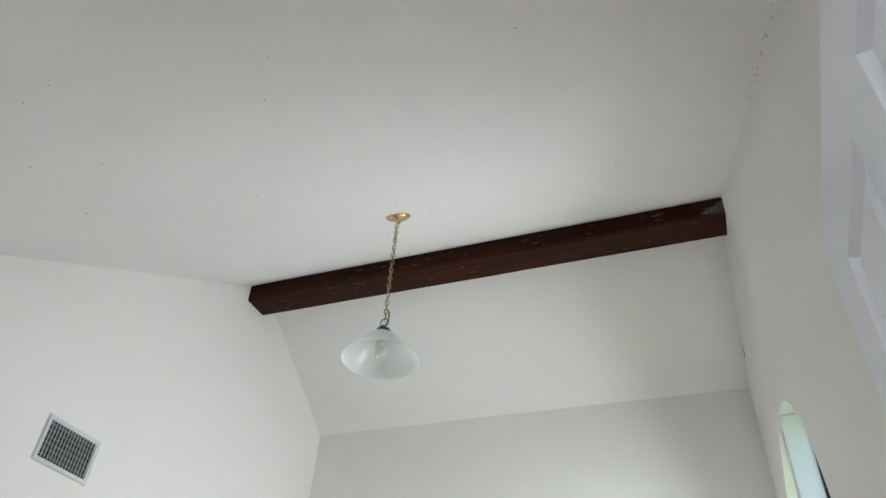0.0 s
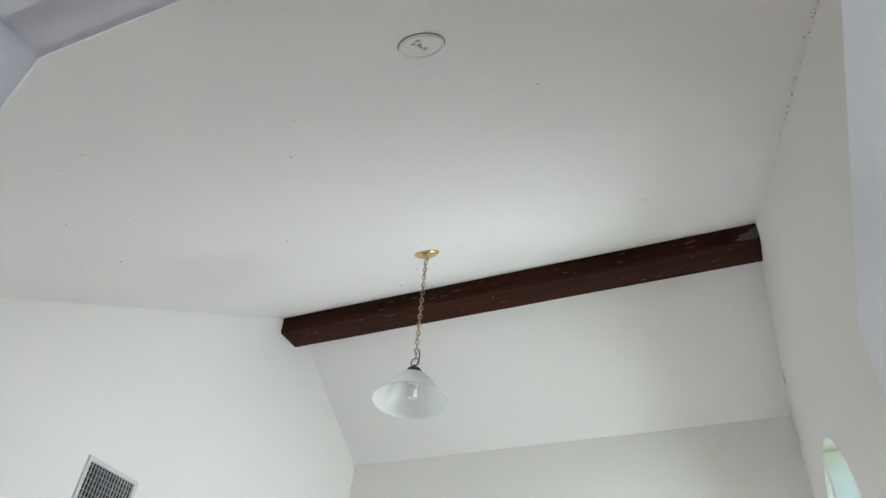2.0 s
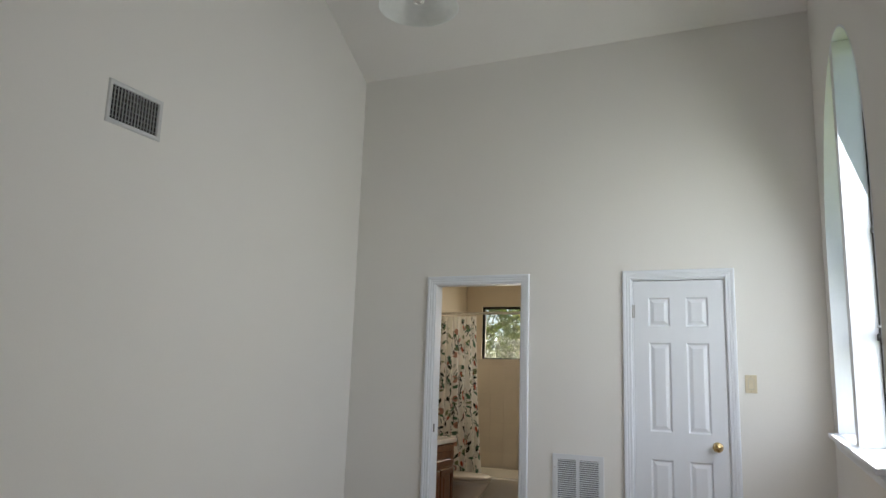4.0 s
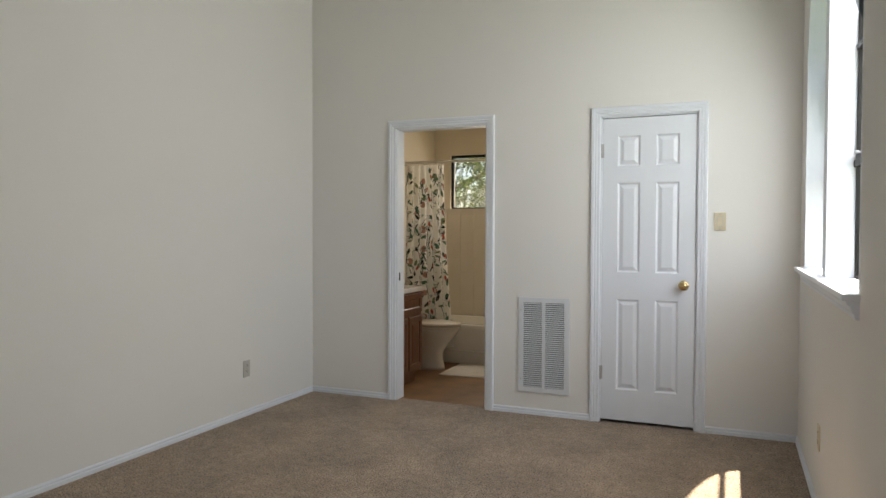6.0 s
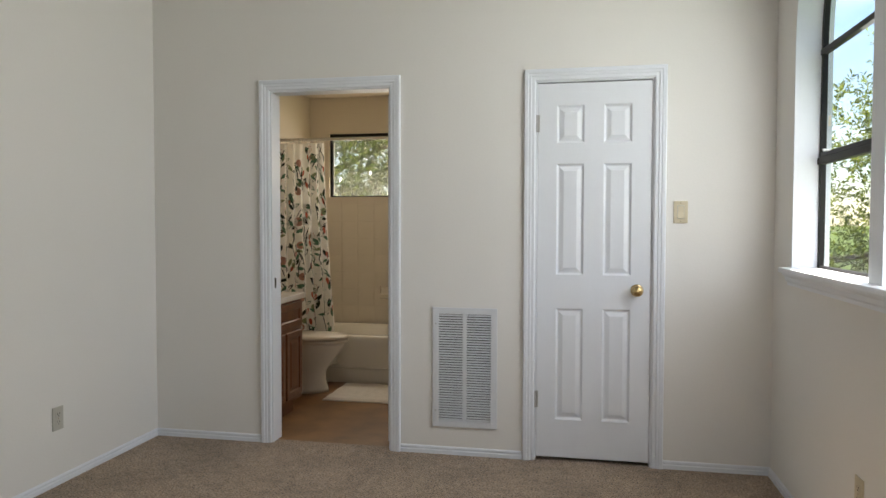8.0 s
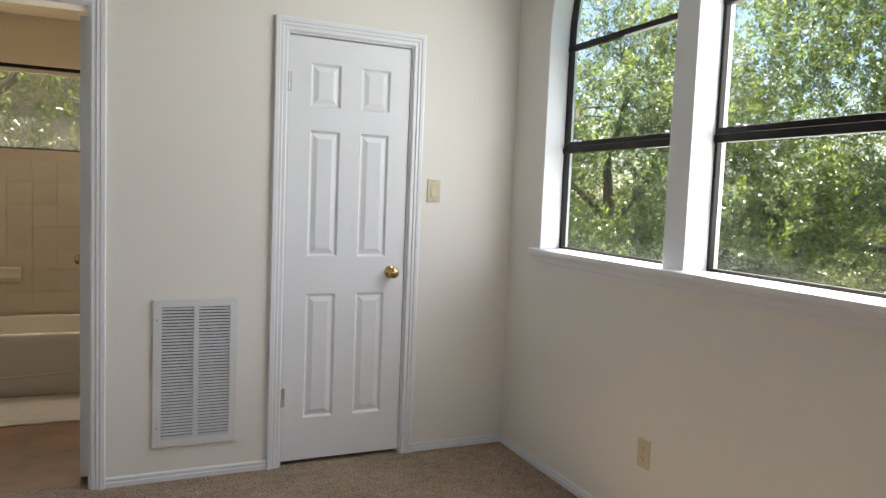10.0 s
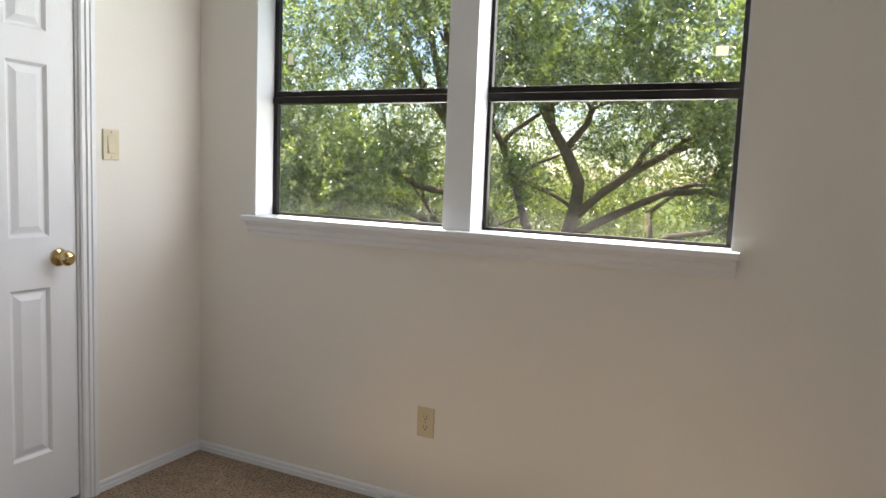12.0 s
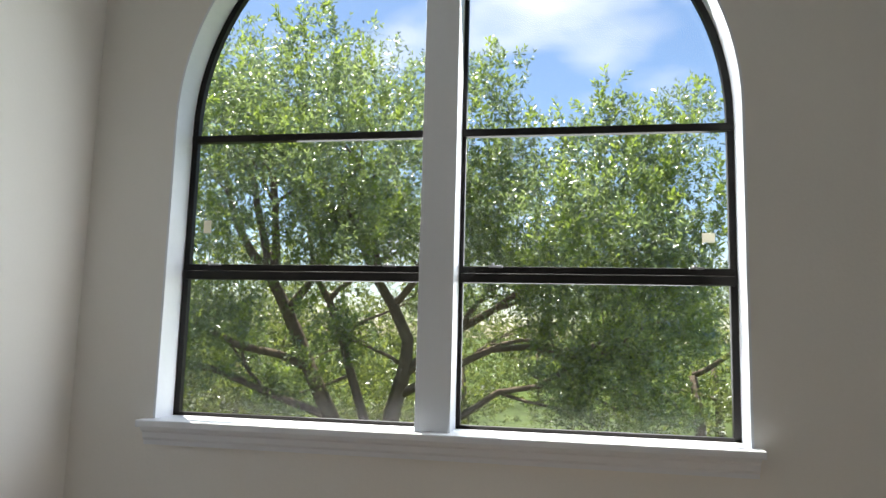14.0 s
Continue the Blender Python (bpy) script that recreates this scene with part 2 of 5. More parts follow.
def shade_glass():
    m = bpy.data.materials.new("alabaster_glass")
    m.use_nodes = True
    n, l = m.node_tree.nodes, m.node_tree.links
    n.remove(n["Principled BSDF"])
    d, t, g, tp = n.new("ShaderNodeBsdfDiffuse"), n.new("ShaderNodeBsdfTranslucent"), n.new("ShaderNodeBsdfGlossy"), n.new("ShaderNodeBsdfTransparent")
    no = n.new("ShaderNodeTexNoise")
    no.inputs["Scale"].default_value, no.inputs["Detail"].default_value = 9, 5
    rp = n.new("ShaderNodeValToRGB")
    rp.color_ramp.elements[0].color, rp.color_ramp.elements[1].color = (0.80, 0.83, 0.82, 1), (0.93, 0.94, 0.93, 1)
    l.new(no.outputs["Fac"], rp.inputs["Fac"])
    l.new(rp.outputs["Color"], d.inputs["Color"])
    l.new(rp.outputs["Color"], t.inputs["Color"])
    g.inputs["Roughness"].default_value = 0.15
    a, b, c = n.new("ShaderNodeMixShader"), n.new("ShaderNodeMixShader"), n.new("ShaderNodeMixShader")
    a.inputs["Fac"].default_value, b.inputs["Fac"].default_value, c.inputs["Fac"].default_value = 0.68, 0.04, 0.06
    l.new(d.outputs[0], a.inputs[1])
    l.new(t.outputs[0], a.inputs[2])
    l.new(a.outputs[0], b.inputs[1])
    l.new(g.outputs[0], b.inputs[2])
    l.new(b.outputs[0], c.inputs[1])
    l.new(tp.outputs[0], c.inputs[2])
    l.new(c.outputs[0], n["Material Output"].inputs["Surface"])
    return m


SHADE = shade_glass()
STICK = leaf_material("paper_sticker", (0.75, 0.73, 0.64), (0.75, 0.73, 0.64), 1.0, 0.5, 0.0)


# ---- mesh helpers ----
def part(name, bm, material, parent=None, label="", smooth=False):
    me = bpy.data.meshes.new(name)
    bmesh.ops.recalc_face_normals(bm, faces=bm.faces)
    bm.to_mesh(me)
    bm.free()
    me.materials.append(material)
    if smooth:
        for p in me.polygons:
            p.use_smooth = True
    ob = new(name, me)
    if parent:
        ob.parent = parent
    if label:
        ob["label"] = label
    return ob


def empty(name, m=None):
    ob = new(name)
    ob.empty_display_size = 0.1
    if m is not None:
        ob.matrix_basis = m
    return ob


def add_box(bm, x0, x1, y0, y1, z0, z1, bevel=0.0):
    r = bmesh.ops.create_cube(bm, size=1)
    vs = r["verts"]
    bmesh.ops.scale(bm, vec=(x1 - x0, y1 - y0, z1 - z0), verts=vs)
    bmesh.ops.translate(bm, vec=((x0 + x1) / 2, (y0 + y1) / 2, (z0 + z1) / 2), verts=vs)
    if bevel:
        es = list({e for v in vs for e in v.link_edges})
        bmesh.ops.bevel(bm, geom=es, offset=bevel, segments=2, affect="EDGES", profile=0.6)
    return bm


def box(x0, x1, y0, y1, z0, z1, bevel=0.0):
    return add_box(bmesh.new(), x0, x1, y0, y1, z0, z1, bevel)


def add_prism(bm, pts, axis, a, b):
    """A polygon given in the two other axes, drawn out along axis from a to b."""
    def at(p, v):
        q = list(p)
        q.insert("xyz".index(axis), v)
        return q
    lo, hi = [bm.verts.new(at(p, a)) for p in pts], [bm.verts.new(at(p, b)) for p in pts]
    bm.faces.new(lo)
    bm.faces.new(hi)
    n = len(pts)
    for i in range(n):
        bm.faces.new((lo[i], lo[(i + 1) % n], hi[(i + 1) % n], hi[i]))
    return bm


def lathe(profile, segs=32, centre=(0, 0, 0)):
    bm = bmesh.new()
    rings = []
    for r, z in profile:
        rings.append([bm.verts.new((centre[0] + r * math.cos(2 * math.pi * i / segs), centre[1] + r * math.sin(2 * math.pi * i / segs), centre[2] + z)) for i in range(segs)])
    for a, b in zip(rings, rings[1:]):
        for i in range(segs):
            bm.faces.new((a[i], a[(i + 1) % segs], b[(i + 1) % segs], b[i]))
    for r in (rings[0], rings[-1]):
        bm.faces.new(r)
    return bm


def add_tube(bm, pts, radii, segs=8):
    pts = [Vector(p) for p in pts]
    rings, ref = [], Vector((0.31, 0.17, 0.93))
    for i, p in enumerate(pts):
        d = (pts[min(i + 1, len(pts) - 1)] - pts[max(i - 1, 0)]).normalized()
        u = d.cross(ref if abs(d.dot(ref)) < 0.95 else Vector((1, 0, 0))).normalized()
        v = d.cross(u)
        r = radii[i] if hasattr(radii, "__len__") else radii
        rings.append([bm.verts.new(p + (u * math.cos(2 * math.pi * k / segs) + v * math.sin(2 * math.pi * k / segs)) * r) for k in range(segs)])
    for a, b in zip(rings, rings[1:]):
        for k in range(segs):
            bm.faces.new((a[k], a[(k + 1) % segs], b[(k + 1) % segs], b[k]))
    bm.faces.new(rings[0])
    bm.faces.new(rings[-1])
    return bm


def sweep(profile, path, closed=False):
    """A moulding: profile of (across, out) pairs along a path of (a, b) corners in a plane, mitred; returns rings of (a, b, out)."""
    out, n = [], len(path)
    for i, p in enumerate(path):
        p = Vector(p)
        d0 = (p - Vector(path[i - 1])).normalized() if i > 0 else None
        d1 = (Vector(path[i + 1]) - p).normalized() if i < n - 1 else None
        d0, d1 = d0 or d1, d1 or d0
        n0, n1 = Vector((-d0.y, d0.x)), Vector((-d1.y, d1.x))
        m = (n0 + n1)
        m = m / m.dot(n0) if m.length > 1e-6 else n0
        out.append([(p.x + m.x * s, p.y + m.y * s, o) for s, o in profile])
    return out


def moulding(profile, path, place):
    bm = bmesh.new()
    rings = [[bm.verts.new(place(*q)) for q in ring] for ring in sweep(profile, path)]
    k = len(profile)
    for a, b in zip(rings, rings[1:]):
        for i in range(k):
            bm.faces.new((a[i], a[(i + 1) % k], b[(i + 1) % k], b[i]))
    bm.faces.new(rings[0])
    bm.faces.new(rings[-1])
    return bm


# moulding sections
CASING = [(0, 0), (0, 0.010), (0.006, 0.014), (0.020, 0.013), (0.024, 0.018), (0.036, 0.017), (0.040, 0.021), (0.056, 0.021), (0.060, 0.016), (0.060, 0)]
BASE = [(0, 0), (0, 0.012), (0.020, 0.012), (0.023, 0.0055), (0.029, 0.0055), (0.032, 0.010), (0.039, 0.008), (0.043, 0.003), (0.043, 0)]

# ---- the bedroom's shell ----
LX, NY, T = -3.455, -4.76, 0.115          # inner faces: left wall, entry wall; thickness
RY, RZ, FZ, SL = -1.19, 4.577, 3.845, 0.607  # ridge and the height of the far wall
NZ = RZ + SL * (NY - RY)
ARC, AR, SPR = -1.239, 0.934, 2.085        # arched window: middle, radius, spring line
SILL = 1.075


def structure(ob, label, category):
    return tagged(ob, label, category, kind="structure")


floor = part("floor", box(LX, 0, NY - T, 0.06, -0.12, 0), CARPET)
structure(floor, "beige short pile bedroom carpet with sun patches", "carpet")

bm = bmesh.new()
B0, B1, DH = -2.720, -1.993, 2.042          # bathroom opening
C0, C1 = -1.202, -0.580                    # closet opening
add_box(bm, LX - T, B0, 0, T, -0.1, FZ + 0.25)
add_box(bm, B1, C0, 0, T, -0.1, FZ + 0.25)
add_box(bm, C1, T, 0, T, -0.1, FZ + 0.25)
add_box(bm, B0, B1, 0, T, DH, FZ + 0.25)
add_box(bm, C0, C1, 0, T, DH, FZ + 0.25)
structure(part("wall_north", bm, PAINT), "white painted drywall with two door openings", "wall")

gable = [(0, -0.1), (0, FZ + 0.1), (RY, RZ + 0.1), (NY, NZ + 0.1), (NY, -0.1)]
structure(part("wall_west", add_prism(bmesh.new(), gable, "x", LX - T, LX), PAINT), "plain white painted gable wall", "wall")

W0, W1 = ARC + AR, ARC - AR
bm = bmesh.new()
add_box(bm, 0, T + 0.03, W0, 0, -0.1, FZ + 0.1)
arc = [(ARC + AR * math.cos(math.pi * i / 48), SPR + AR * math.sin(math.pi * i / 48)) for i in range(49)]
top = lambda y: min(FZ + 0.1 - SL * y, RZ + 0.1 + SL * (y - RY))
for (ya, za), (yb, zb) in zip(arc, arc[1:]):
    add_prism(bm, [(ya, za), (ya, top(ya)), (yb, top(yb)), (yb, zb)], "x", 0, T + 0.03)
add_box(bm, 0, T + 0.03, W1, W0, -0.1, SILL - 0.02)
add_box(bm, 0, T + 0.03, W1, W0, SILL - 0.02, SILL - 0.005)
add_prism(bm, [(W1, -0.1), (W1, top(W1)), (NY, NZ + 0.1), (NY, -0.1)], "x", 0, T + 0.03)
bmesh.ops.remove_doubles(bm, verts=bm.verts, dist=0.0005)
structure(part("wall_east", bm, PAINT), "white painted gable wall with a tall arched opening", "wall")

D0, D1 = -0.985, -0.199                    # entry door opening
bm = bmesh.new()
add_box(bm, LX - T, D0, NY - T, NY, -0.1, NZ + 0.2)
add_box(bm, D1, T + 0.03, NY - T, NY, -0.1, NZ + 0.2)
add_box(bm, D0, D1, NY - T, NY, DH, NZ + 0.2)
structure(part("wall_south", bm, PAINT), "white painted wall with the entry doorway", "wall")

bm = bmesh.new()
add_prism(bm, [(0, FZ), (RY, FZ - SL * RY), (RY, FZ - SL * RY + 0.3), (0, FZ + 0.3)], "x", LX, 0)
structure(part("ceiling_north", bm, CEIL), "white vaulted ceiling slope over the far wall", "ceiling")
bm = bmesh.new()
add_prism(bm, [(RY, RZ), (NY, NZ), (NY, NZ + 0.3), (RY, RZ + 0.3)], "x", LX, 0)
structure(part("ceiling_south", bm, CEIL), "white vaulted ceiling slope with small pits", "ceiling")

# roof overhang outside
bm = bmesh.new()
add_prism(bm, [(0.3, FZ + 0.12), (RY, RZ + 0.32), (NY - 0.2, NZ + 0.32), (NY - 0.2, NZ + 0.40), (RY, RZ + 0.45), (0.3, FZ + 0.3)], "x", LX - 0.3, 0.35)
structure(part("roof", bm, BRICKM), "weathered shingle roof edge over the gable", "roof")

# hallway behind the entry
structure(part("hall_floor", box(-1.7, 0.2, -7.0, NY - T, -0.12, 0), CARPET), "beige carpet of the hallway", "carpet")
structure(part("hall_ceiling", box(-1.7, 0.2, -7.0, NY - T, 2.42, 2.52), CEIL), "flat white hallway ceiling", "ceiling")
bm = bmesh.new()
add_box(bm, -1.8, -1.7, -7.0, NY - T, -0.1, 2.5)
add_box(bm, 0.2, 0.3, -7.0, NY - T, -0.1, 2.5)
# unseen end wall, left open only to let the fill lamp shine in
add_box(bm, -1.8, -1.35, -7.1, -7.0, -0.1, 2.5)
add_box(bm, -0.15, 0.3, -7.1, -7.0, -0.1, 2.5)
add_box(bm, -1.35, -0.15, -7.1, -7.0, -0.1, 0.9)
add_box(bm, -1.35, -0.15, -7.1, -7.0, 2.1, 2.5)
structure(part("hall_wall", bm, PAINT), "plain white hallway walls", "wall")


# baseboards
def baseboard(name, a, b, place):
    bm = bmesh.new()
    rings = [[bm.verts.new(place(s, o, z)) for z, o in BASE] for s in (a, b)]
    k = len(BASE)
    for i in range(k):
        bm.faces.new((rings[0][i], rings[0][(i + 1) % k], rings[1][(i + 1) % k], rings[1][i]))
    bm.faces.new(rings[0])
    bm.faces.new(rings[1])
    return structure(part(name, bm, TRIM), "white painted moulded baseboard", "baseboard")


north = lambda s, o, z: (s, -o, z)
west = lambda s, o, z: (LX + o, s, z)
east = lambda s, o, z: (-o, s, z)
baseboard("baseboard", LX + 0.0, -2.774, north)
baseboard("baseboard", -1.939, -1.256, north)
baseboard("baseboard", -0.526, 0.0, north)
baseboard("baseboard", NY, -0.014, west)
baseboard("baseboard", NY, -0.014, east)
baseboard("baseboard", LX + 0.014, D0 - 0.07, lambda s, o, z: (s, NY + o, z))


# ---- doors ----
def door_frame(name, x0, x1, y_face, sign, depth, label, both=True):
    """Jamb and mitred casing round an opening in a wall across y; sign is the side that the face looks to."""
    base = empty(name)
    bm = bmesh.new()
    ya, yb = sorted((y_face, y_face - sign * depth))
    add_box(bm, x0, x0 + 0.014, ya, yb, 0, DH)
    add_box(bm, x1 - 0.014, x1, ya, yb, 0, DH)
    add_box(bm, x0 + 0.014, x1 - 0.014, ya, yb, DH - 0.014, DH)
    part("jamb", bm, TRIM, base)
    faces = [(y_face, sign)] + ([(y_face - sign * depth, -sign)] if both else [])
    for yf, sg in faces:
        path = [(x1 - 0.006, 0.0), (x1 - 0.006, DH - 0.006), (x0 + 0.006, DH - 0.006), (x0 + 0.006, 0.0)]
        bm = moulding([(-s, o) for s, o in CASING], path, lambda a, b, o: (a, yf + sg * o, b))
        part("casing", bm, TRIM, base)
    return structure(base, label, "door frame")


def six_panel(base, w, h, t, stile, mid, material, sides=(1, -1)):
    """A moulded six panel leaf: x from 0 to w, z from 0 to h, y from -t/2 to t/2."""
    pw = (w - 2 * stile - mid) / 2
    xs = [(stile, stile + pw), (w - stile - pw, w - stile)]
    zs = [(0.204 * h / 2, 0.805 * h / 2), (0.984 * h / 2, 1.575 * h / 2), (1.685 * h / 2, 1.885 * h / 2)]
    bm = bmesh.new()
    for x0, x1 in ((0, stile), (xs[0][1], xs[1][0]), (xs[1][1], w)):
        add_box(bm, x0, x1, -t / 2, t / 2, 0, h)
    for z0, z1 in ((0, zs[0][0]), (zs[0][1], zs[1][0]), (zs[1][1], zs[2][0]), (zs[2][1], h)):
        for x0, x1 in xs:
            add_box(bm, x0, x1, -t / 2, t / 2, z0, z1)
    bmesh.ops.remove_doubles(bm, verts=bm.verts, dist=0.0003)
    part("slab", bm, material, base)
    for x0, x1 in xs:
        for z0, z1 in zs:
            bm = bmesh.new()
            for sg in sides:
                loops = []
                for off, dep in ((0, 0.0), (0.004, 0.004), (0.010, 0.011), (0.016, 0.011), (0.038, 0.002)):
                    y = sg * (t / 2 - dep)
                    loops.append([bm.verts.new(q) for q in ((x0 + off, y, z0 + off), (x1 - off, y, z0 + off), (x1 - off, y, z1 - off), (x0 + off, y, z1 - off))])
                for a, b in zip(loops, loops[1:]):
                    for i in range(4):
                        bm.faces.new((a[i], a[(i + 1) % 4], b[(i + 1) % 4], b[i]))
                bm.faces.new(loops[-1])
            part("panel", bm, material, base)


def knob_set(base, x, z, y, sg):
    prof = [(0.0, 0.0), (0.032, 0.0), (0.033, 0.004), (0.028, 0.008), (0.013, 0.012), (0.011, 0.026), (0.018, 0.032), (0.026, 0.040), (0.028, 0.050), (0.024, 0.060), (0.012, 0.065), (0.0, 0.066)]
    bm = lathe([(max(r, 0.0004), q) for r, q in prof], 24)
    bmesh.ops.rotate(bm, cent=(0, 0, 0), matrix=Matrix.Rotation(radians(90 * sg), 3, "X"), verts=bm.verts)
    bmesh.ops.translate(bm, vec=(x, y, z), verts=bm.verts)
    return part("knob", bm, BRASS, base, "polished brass round knob", smooth=True)


def hinge(base, x, y, z):
    bm = bmesh.new()
    for k in range(5):
        add_tube(bm, [(x, y, z - 0.045 + k * 0.0182), (x, y, z - 0.045 + k * 0.0182 + 0.0172)], 0.006, 10)
    add_box(bm, x - 0.016, x + 0.014, y + 0.004, y + 0.0065, z - 0.045, z + 0.045)
    return part("hinge", bm, STEEL, base, "dull painted steel hinge")


door_frame("door_frame_1", C0, C1, 0.0, -1, T, "white painted moulded casing of the closet door", both=False)
door_frame("door_frame_2", B0, B1, 0.0, -1, T, "white painted moulded casing of the bathroom doorway")
door_frame("door_frame_3", D0, D1, NY, 1, T, "white painted casing and stop of the entry doorway")
bm = bmesh.new()
add_box(bm, D0 + 0.014, D0 + 0.026, NY - 0.09, NY - 0.045, 0, DH - 0.014)
add_box(bm, D1 - 0.026, D1 - 0.014, NY - 0.09, NY - 0.045, 0, DH - 0.014)
add_box(bm, D0 + 0.026, D1 - 0.026, NY - 0.09, NY - 0.045, DH - 0.026, DH - 0.014)
structure(part("door_stop", bm, TRIM), "thin white door stop strip in the entry frame", "trim")

closet = empty("door_1", pose(C0 + 0.016, 0.024, 0.022))
six_panel(closet, C1 - C0 - 0.032, 2.0, 0.035, 0.101, 0.10, DOOR)
knob_set(closet, 0.522, 0.908, -0.0175, 1)
for z in (0.31, 1.79):
    hinge(closet, -0.003, -0.022, z)
bmq = box(C1 - C0 - 0.0325, C1 - C0 - 0.031, -0.012, 0.012, 0.88, 0.94)
part("latch_plate", bmq, BRASS, closet, "small brass latch plate")
structure(closet, "closed white six panel closet door with brass knob", "door")
# unseen closet shell, added to stop light leaking under the door
bm = box(C0 - 0.1, C1 + 0.1, 0.7, 0.75, -0.1, 2.4)
add_box(bm, C0 - 0.15, C0 - 0.1, T, 0.75, -0.1, 2.4)
add_box(bm, C1 + 0.1, C1 + 0.15, T, 0.75, -0.1, 2.4)
add_box(bm, C0 - 0.15, C1 + 0.15, T, 0.75, 2.4, 2.45)
add_box(bm, C0 - 0.15, C1 + 0.15, 0.061, 0.75, -0.12, -0.002)
structure(part("closet_wall", bm, PAINT), "plain wall inside the closet", "wall")

entry = empty("door_2", pose(-0.199, NY + 0.012, 0.02, 0, 0, 87.4))
six_panel(entry, 0.755, 2.0, 0.035, 0.115, 0.11, DOOR)
knob_set(entry, 0.70, 0.91, 0.0175, -1)
for z in (0.25, 1.0, 1.75):
    hinge(entry, -0.003, -0.022, z)
structure(entry, "open white six panel entry door with brass knob", "door")

bath_door = empty("door_3", pose(B1 - 0.034, T + 0.004, 0.012, 0, 0, 90))
six_panel(bath_door, 0.66, 2.0, 0.035, 0.105, 0.10, DOOR)
knob_set(bath_door, 0.60, 0.91, 0.0175, -1)
for z in (0.25, 1.75):
    hinge(bath_door, -0.003, -0.022, z)
structure(bath_door, "open white six panel bathroom door folded inward", "door")

# strike plate on the bathroom jamb
structure(part("strike_plate", box(B0 + 0.014, B0 + 0.0155, 0.03, 0.05, 0.90, 0.96, 0.0), BLACK), "small dark strike plate on the bathroom jamb", "strike plate")

# ---- ceiling beam ----
bm = bmesh.new()
N = 60
rng = random.Random(4)
BY0, BY1, BZ0, BZ1 = -1.362, -1.136, 4.336, 4.47
sect = [(BY0, BZ1 + 0.02), (BY0, BZ0 + 0.012), (BY0 + 0.012, BZ0), (BY1 - 0.012, BZ0), (BY1, BZ0 + 0.012), (BY1, BZ1 + 0.06)]
rings = []
for i in range(N + 1):
    x = LX + (0 - LX) * i / N
    w = lambda k: 0.0025 * noise.noise(Vector((x * 2.2, k * 5.1, 0)))
    rings.append([bm.verts.new((x, y + w(k), z + w(k + 9))) for k, (y, z) in enumerate(sect)])
for a, b in zip(rings, rings[1:]):
    for k in range(len(sect)):
        bm.faces.new((a[k], a[(k + 1) % 6], b[(k + 1) % 6], b[k]))
bm.faces.new(rings[0])
bm.faces.new(rings[-1])
beam = empty("ceiling_beam")
part("timber", bm, BEAM, beam)
for i in range(46):
    x, ln = rng.uniform(LX + 0.1, -0.1), rng.uniform(0.008, 0.06)
    if i % 2:
        z = rng.uniform(BZ0 + 0.015, BZ1 - 0.03)
        bm = box(x, x + ln, BY0 - 0.0040, BY0 + 0.002, z, z + rng.uniform(0.001, 0.003))
    else:
        y = rng.uniform(BY0 + 0.02, BY1 - 0.02)
        bm = box(x, x + ln, y, y + rng.uniform(0.001, 0.004), BZ0 - 0.0035, BZ0 + 0.002)
    part("scrape", bm, SCUFF, beam)
bm = add_prism(bmesh.new(), [(-0.004, BZ0 + 0.014), (-0.11, BZ0 + 0.018), (-0.15, BZ0 + 0.03), (-0.10, BZ0 + 0.045), (-0.13, BZ0 + 0.06), (-0.06, BZ0 + 0.075), (-0.02, BZ0 + 0.105), (-0.004, BZ0 + 0.11)], "y", BY0 - 0.0045, BY0 - 0.001)
part("paint_smear", bm, mat("worn_grey_smear", (0.16, 0.14, 0.13), 0.8, var=0.3, scale=30, bump=0.4, bump_scale=60, color2=(0.03, 0.02, 0.018)), beam, "greyish worn smear at the wall end")
tagged(beam, "dark reddish brown stained timber ridge beam with scrapes", "beam")

# ---- pendant lamp ----
PX, PY = -1.705, -2.425
PZ = RZ + SL * (PY - RY) - 0.05
lamp = empty("pendant_lamp", pose(0, 0, 0.05))
bm = lathe([(0.066, 0.0), (0.068, -0.003), (0.062, -0.012), (0.046, -0.021), (0.025, -0.027), (0.010, -0.029), (0.008, -0.040), (0.0005, -0.041)], 36)
bmesh.ops.rotate(bm, cent=(0, 0, 0), matrix=Matrix.Rotation(math.atan(SL), 3, "X"), verts=bm.verts)
bmesh.ops.translate(bm, vec=(PX, PY, PZ + 0.001), verts=bm.verts)
part("canopy", bm, BRASS, lamp, "polished brass ceiling canopy", smooth=True)


def link_mesh(radius, long, wire, segs=14):
    bm = bmesh.new()
    ring = []
    for i in range(segs):
        a = 2 * math.pi * i / segs
        c = Vector((radius * math.cos(a), 0, long * math.sin(a)))
        nrm = Vector((math.cos(a) / radius, 0, math.sin(a) / long)).normalized()
        ring.append([bm.verts.new(c + nrm * (wire * math.cos(q)) + Vector((0, wire * math.sin(q), 0))) for q in (0, math.pi / 3, 2 * math.pi / 3, math.pi, 4 * math.pi / 3, 5 * math.pi / 3)])
    for i in range(segs):
        a, b = ring[i], ring[(i + 1) % segs]
        for k in range(6):
            bm.faces.new((a[k], a[(k + 1) % 6], b[(k + 1) % 6], b[k]))
    return bm


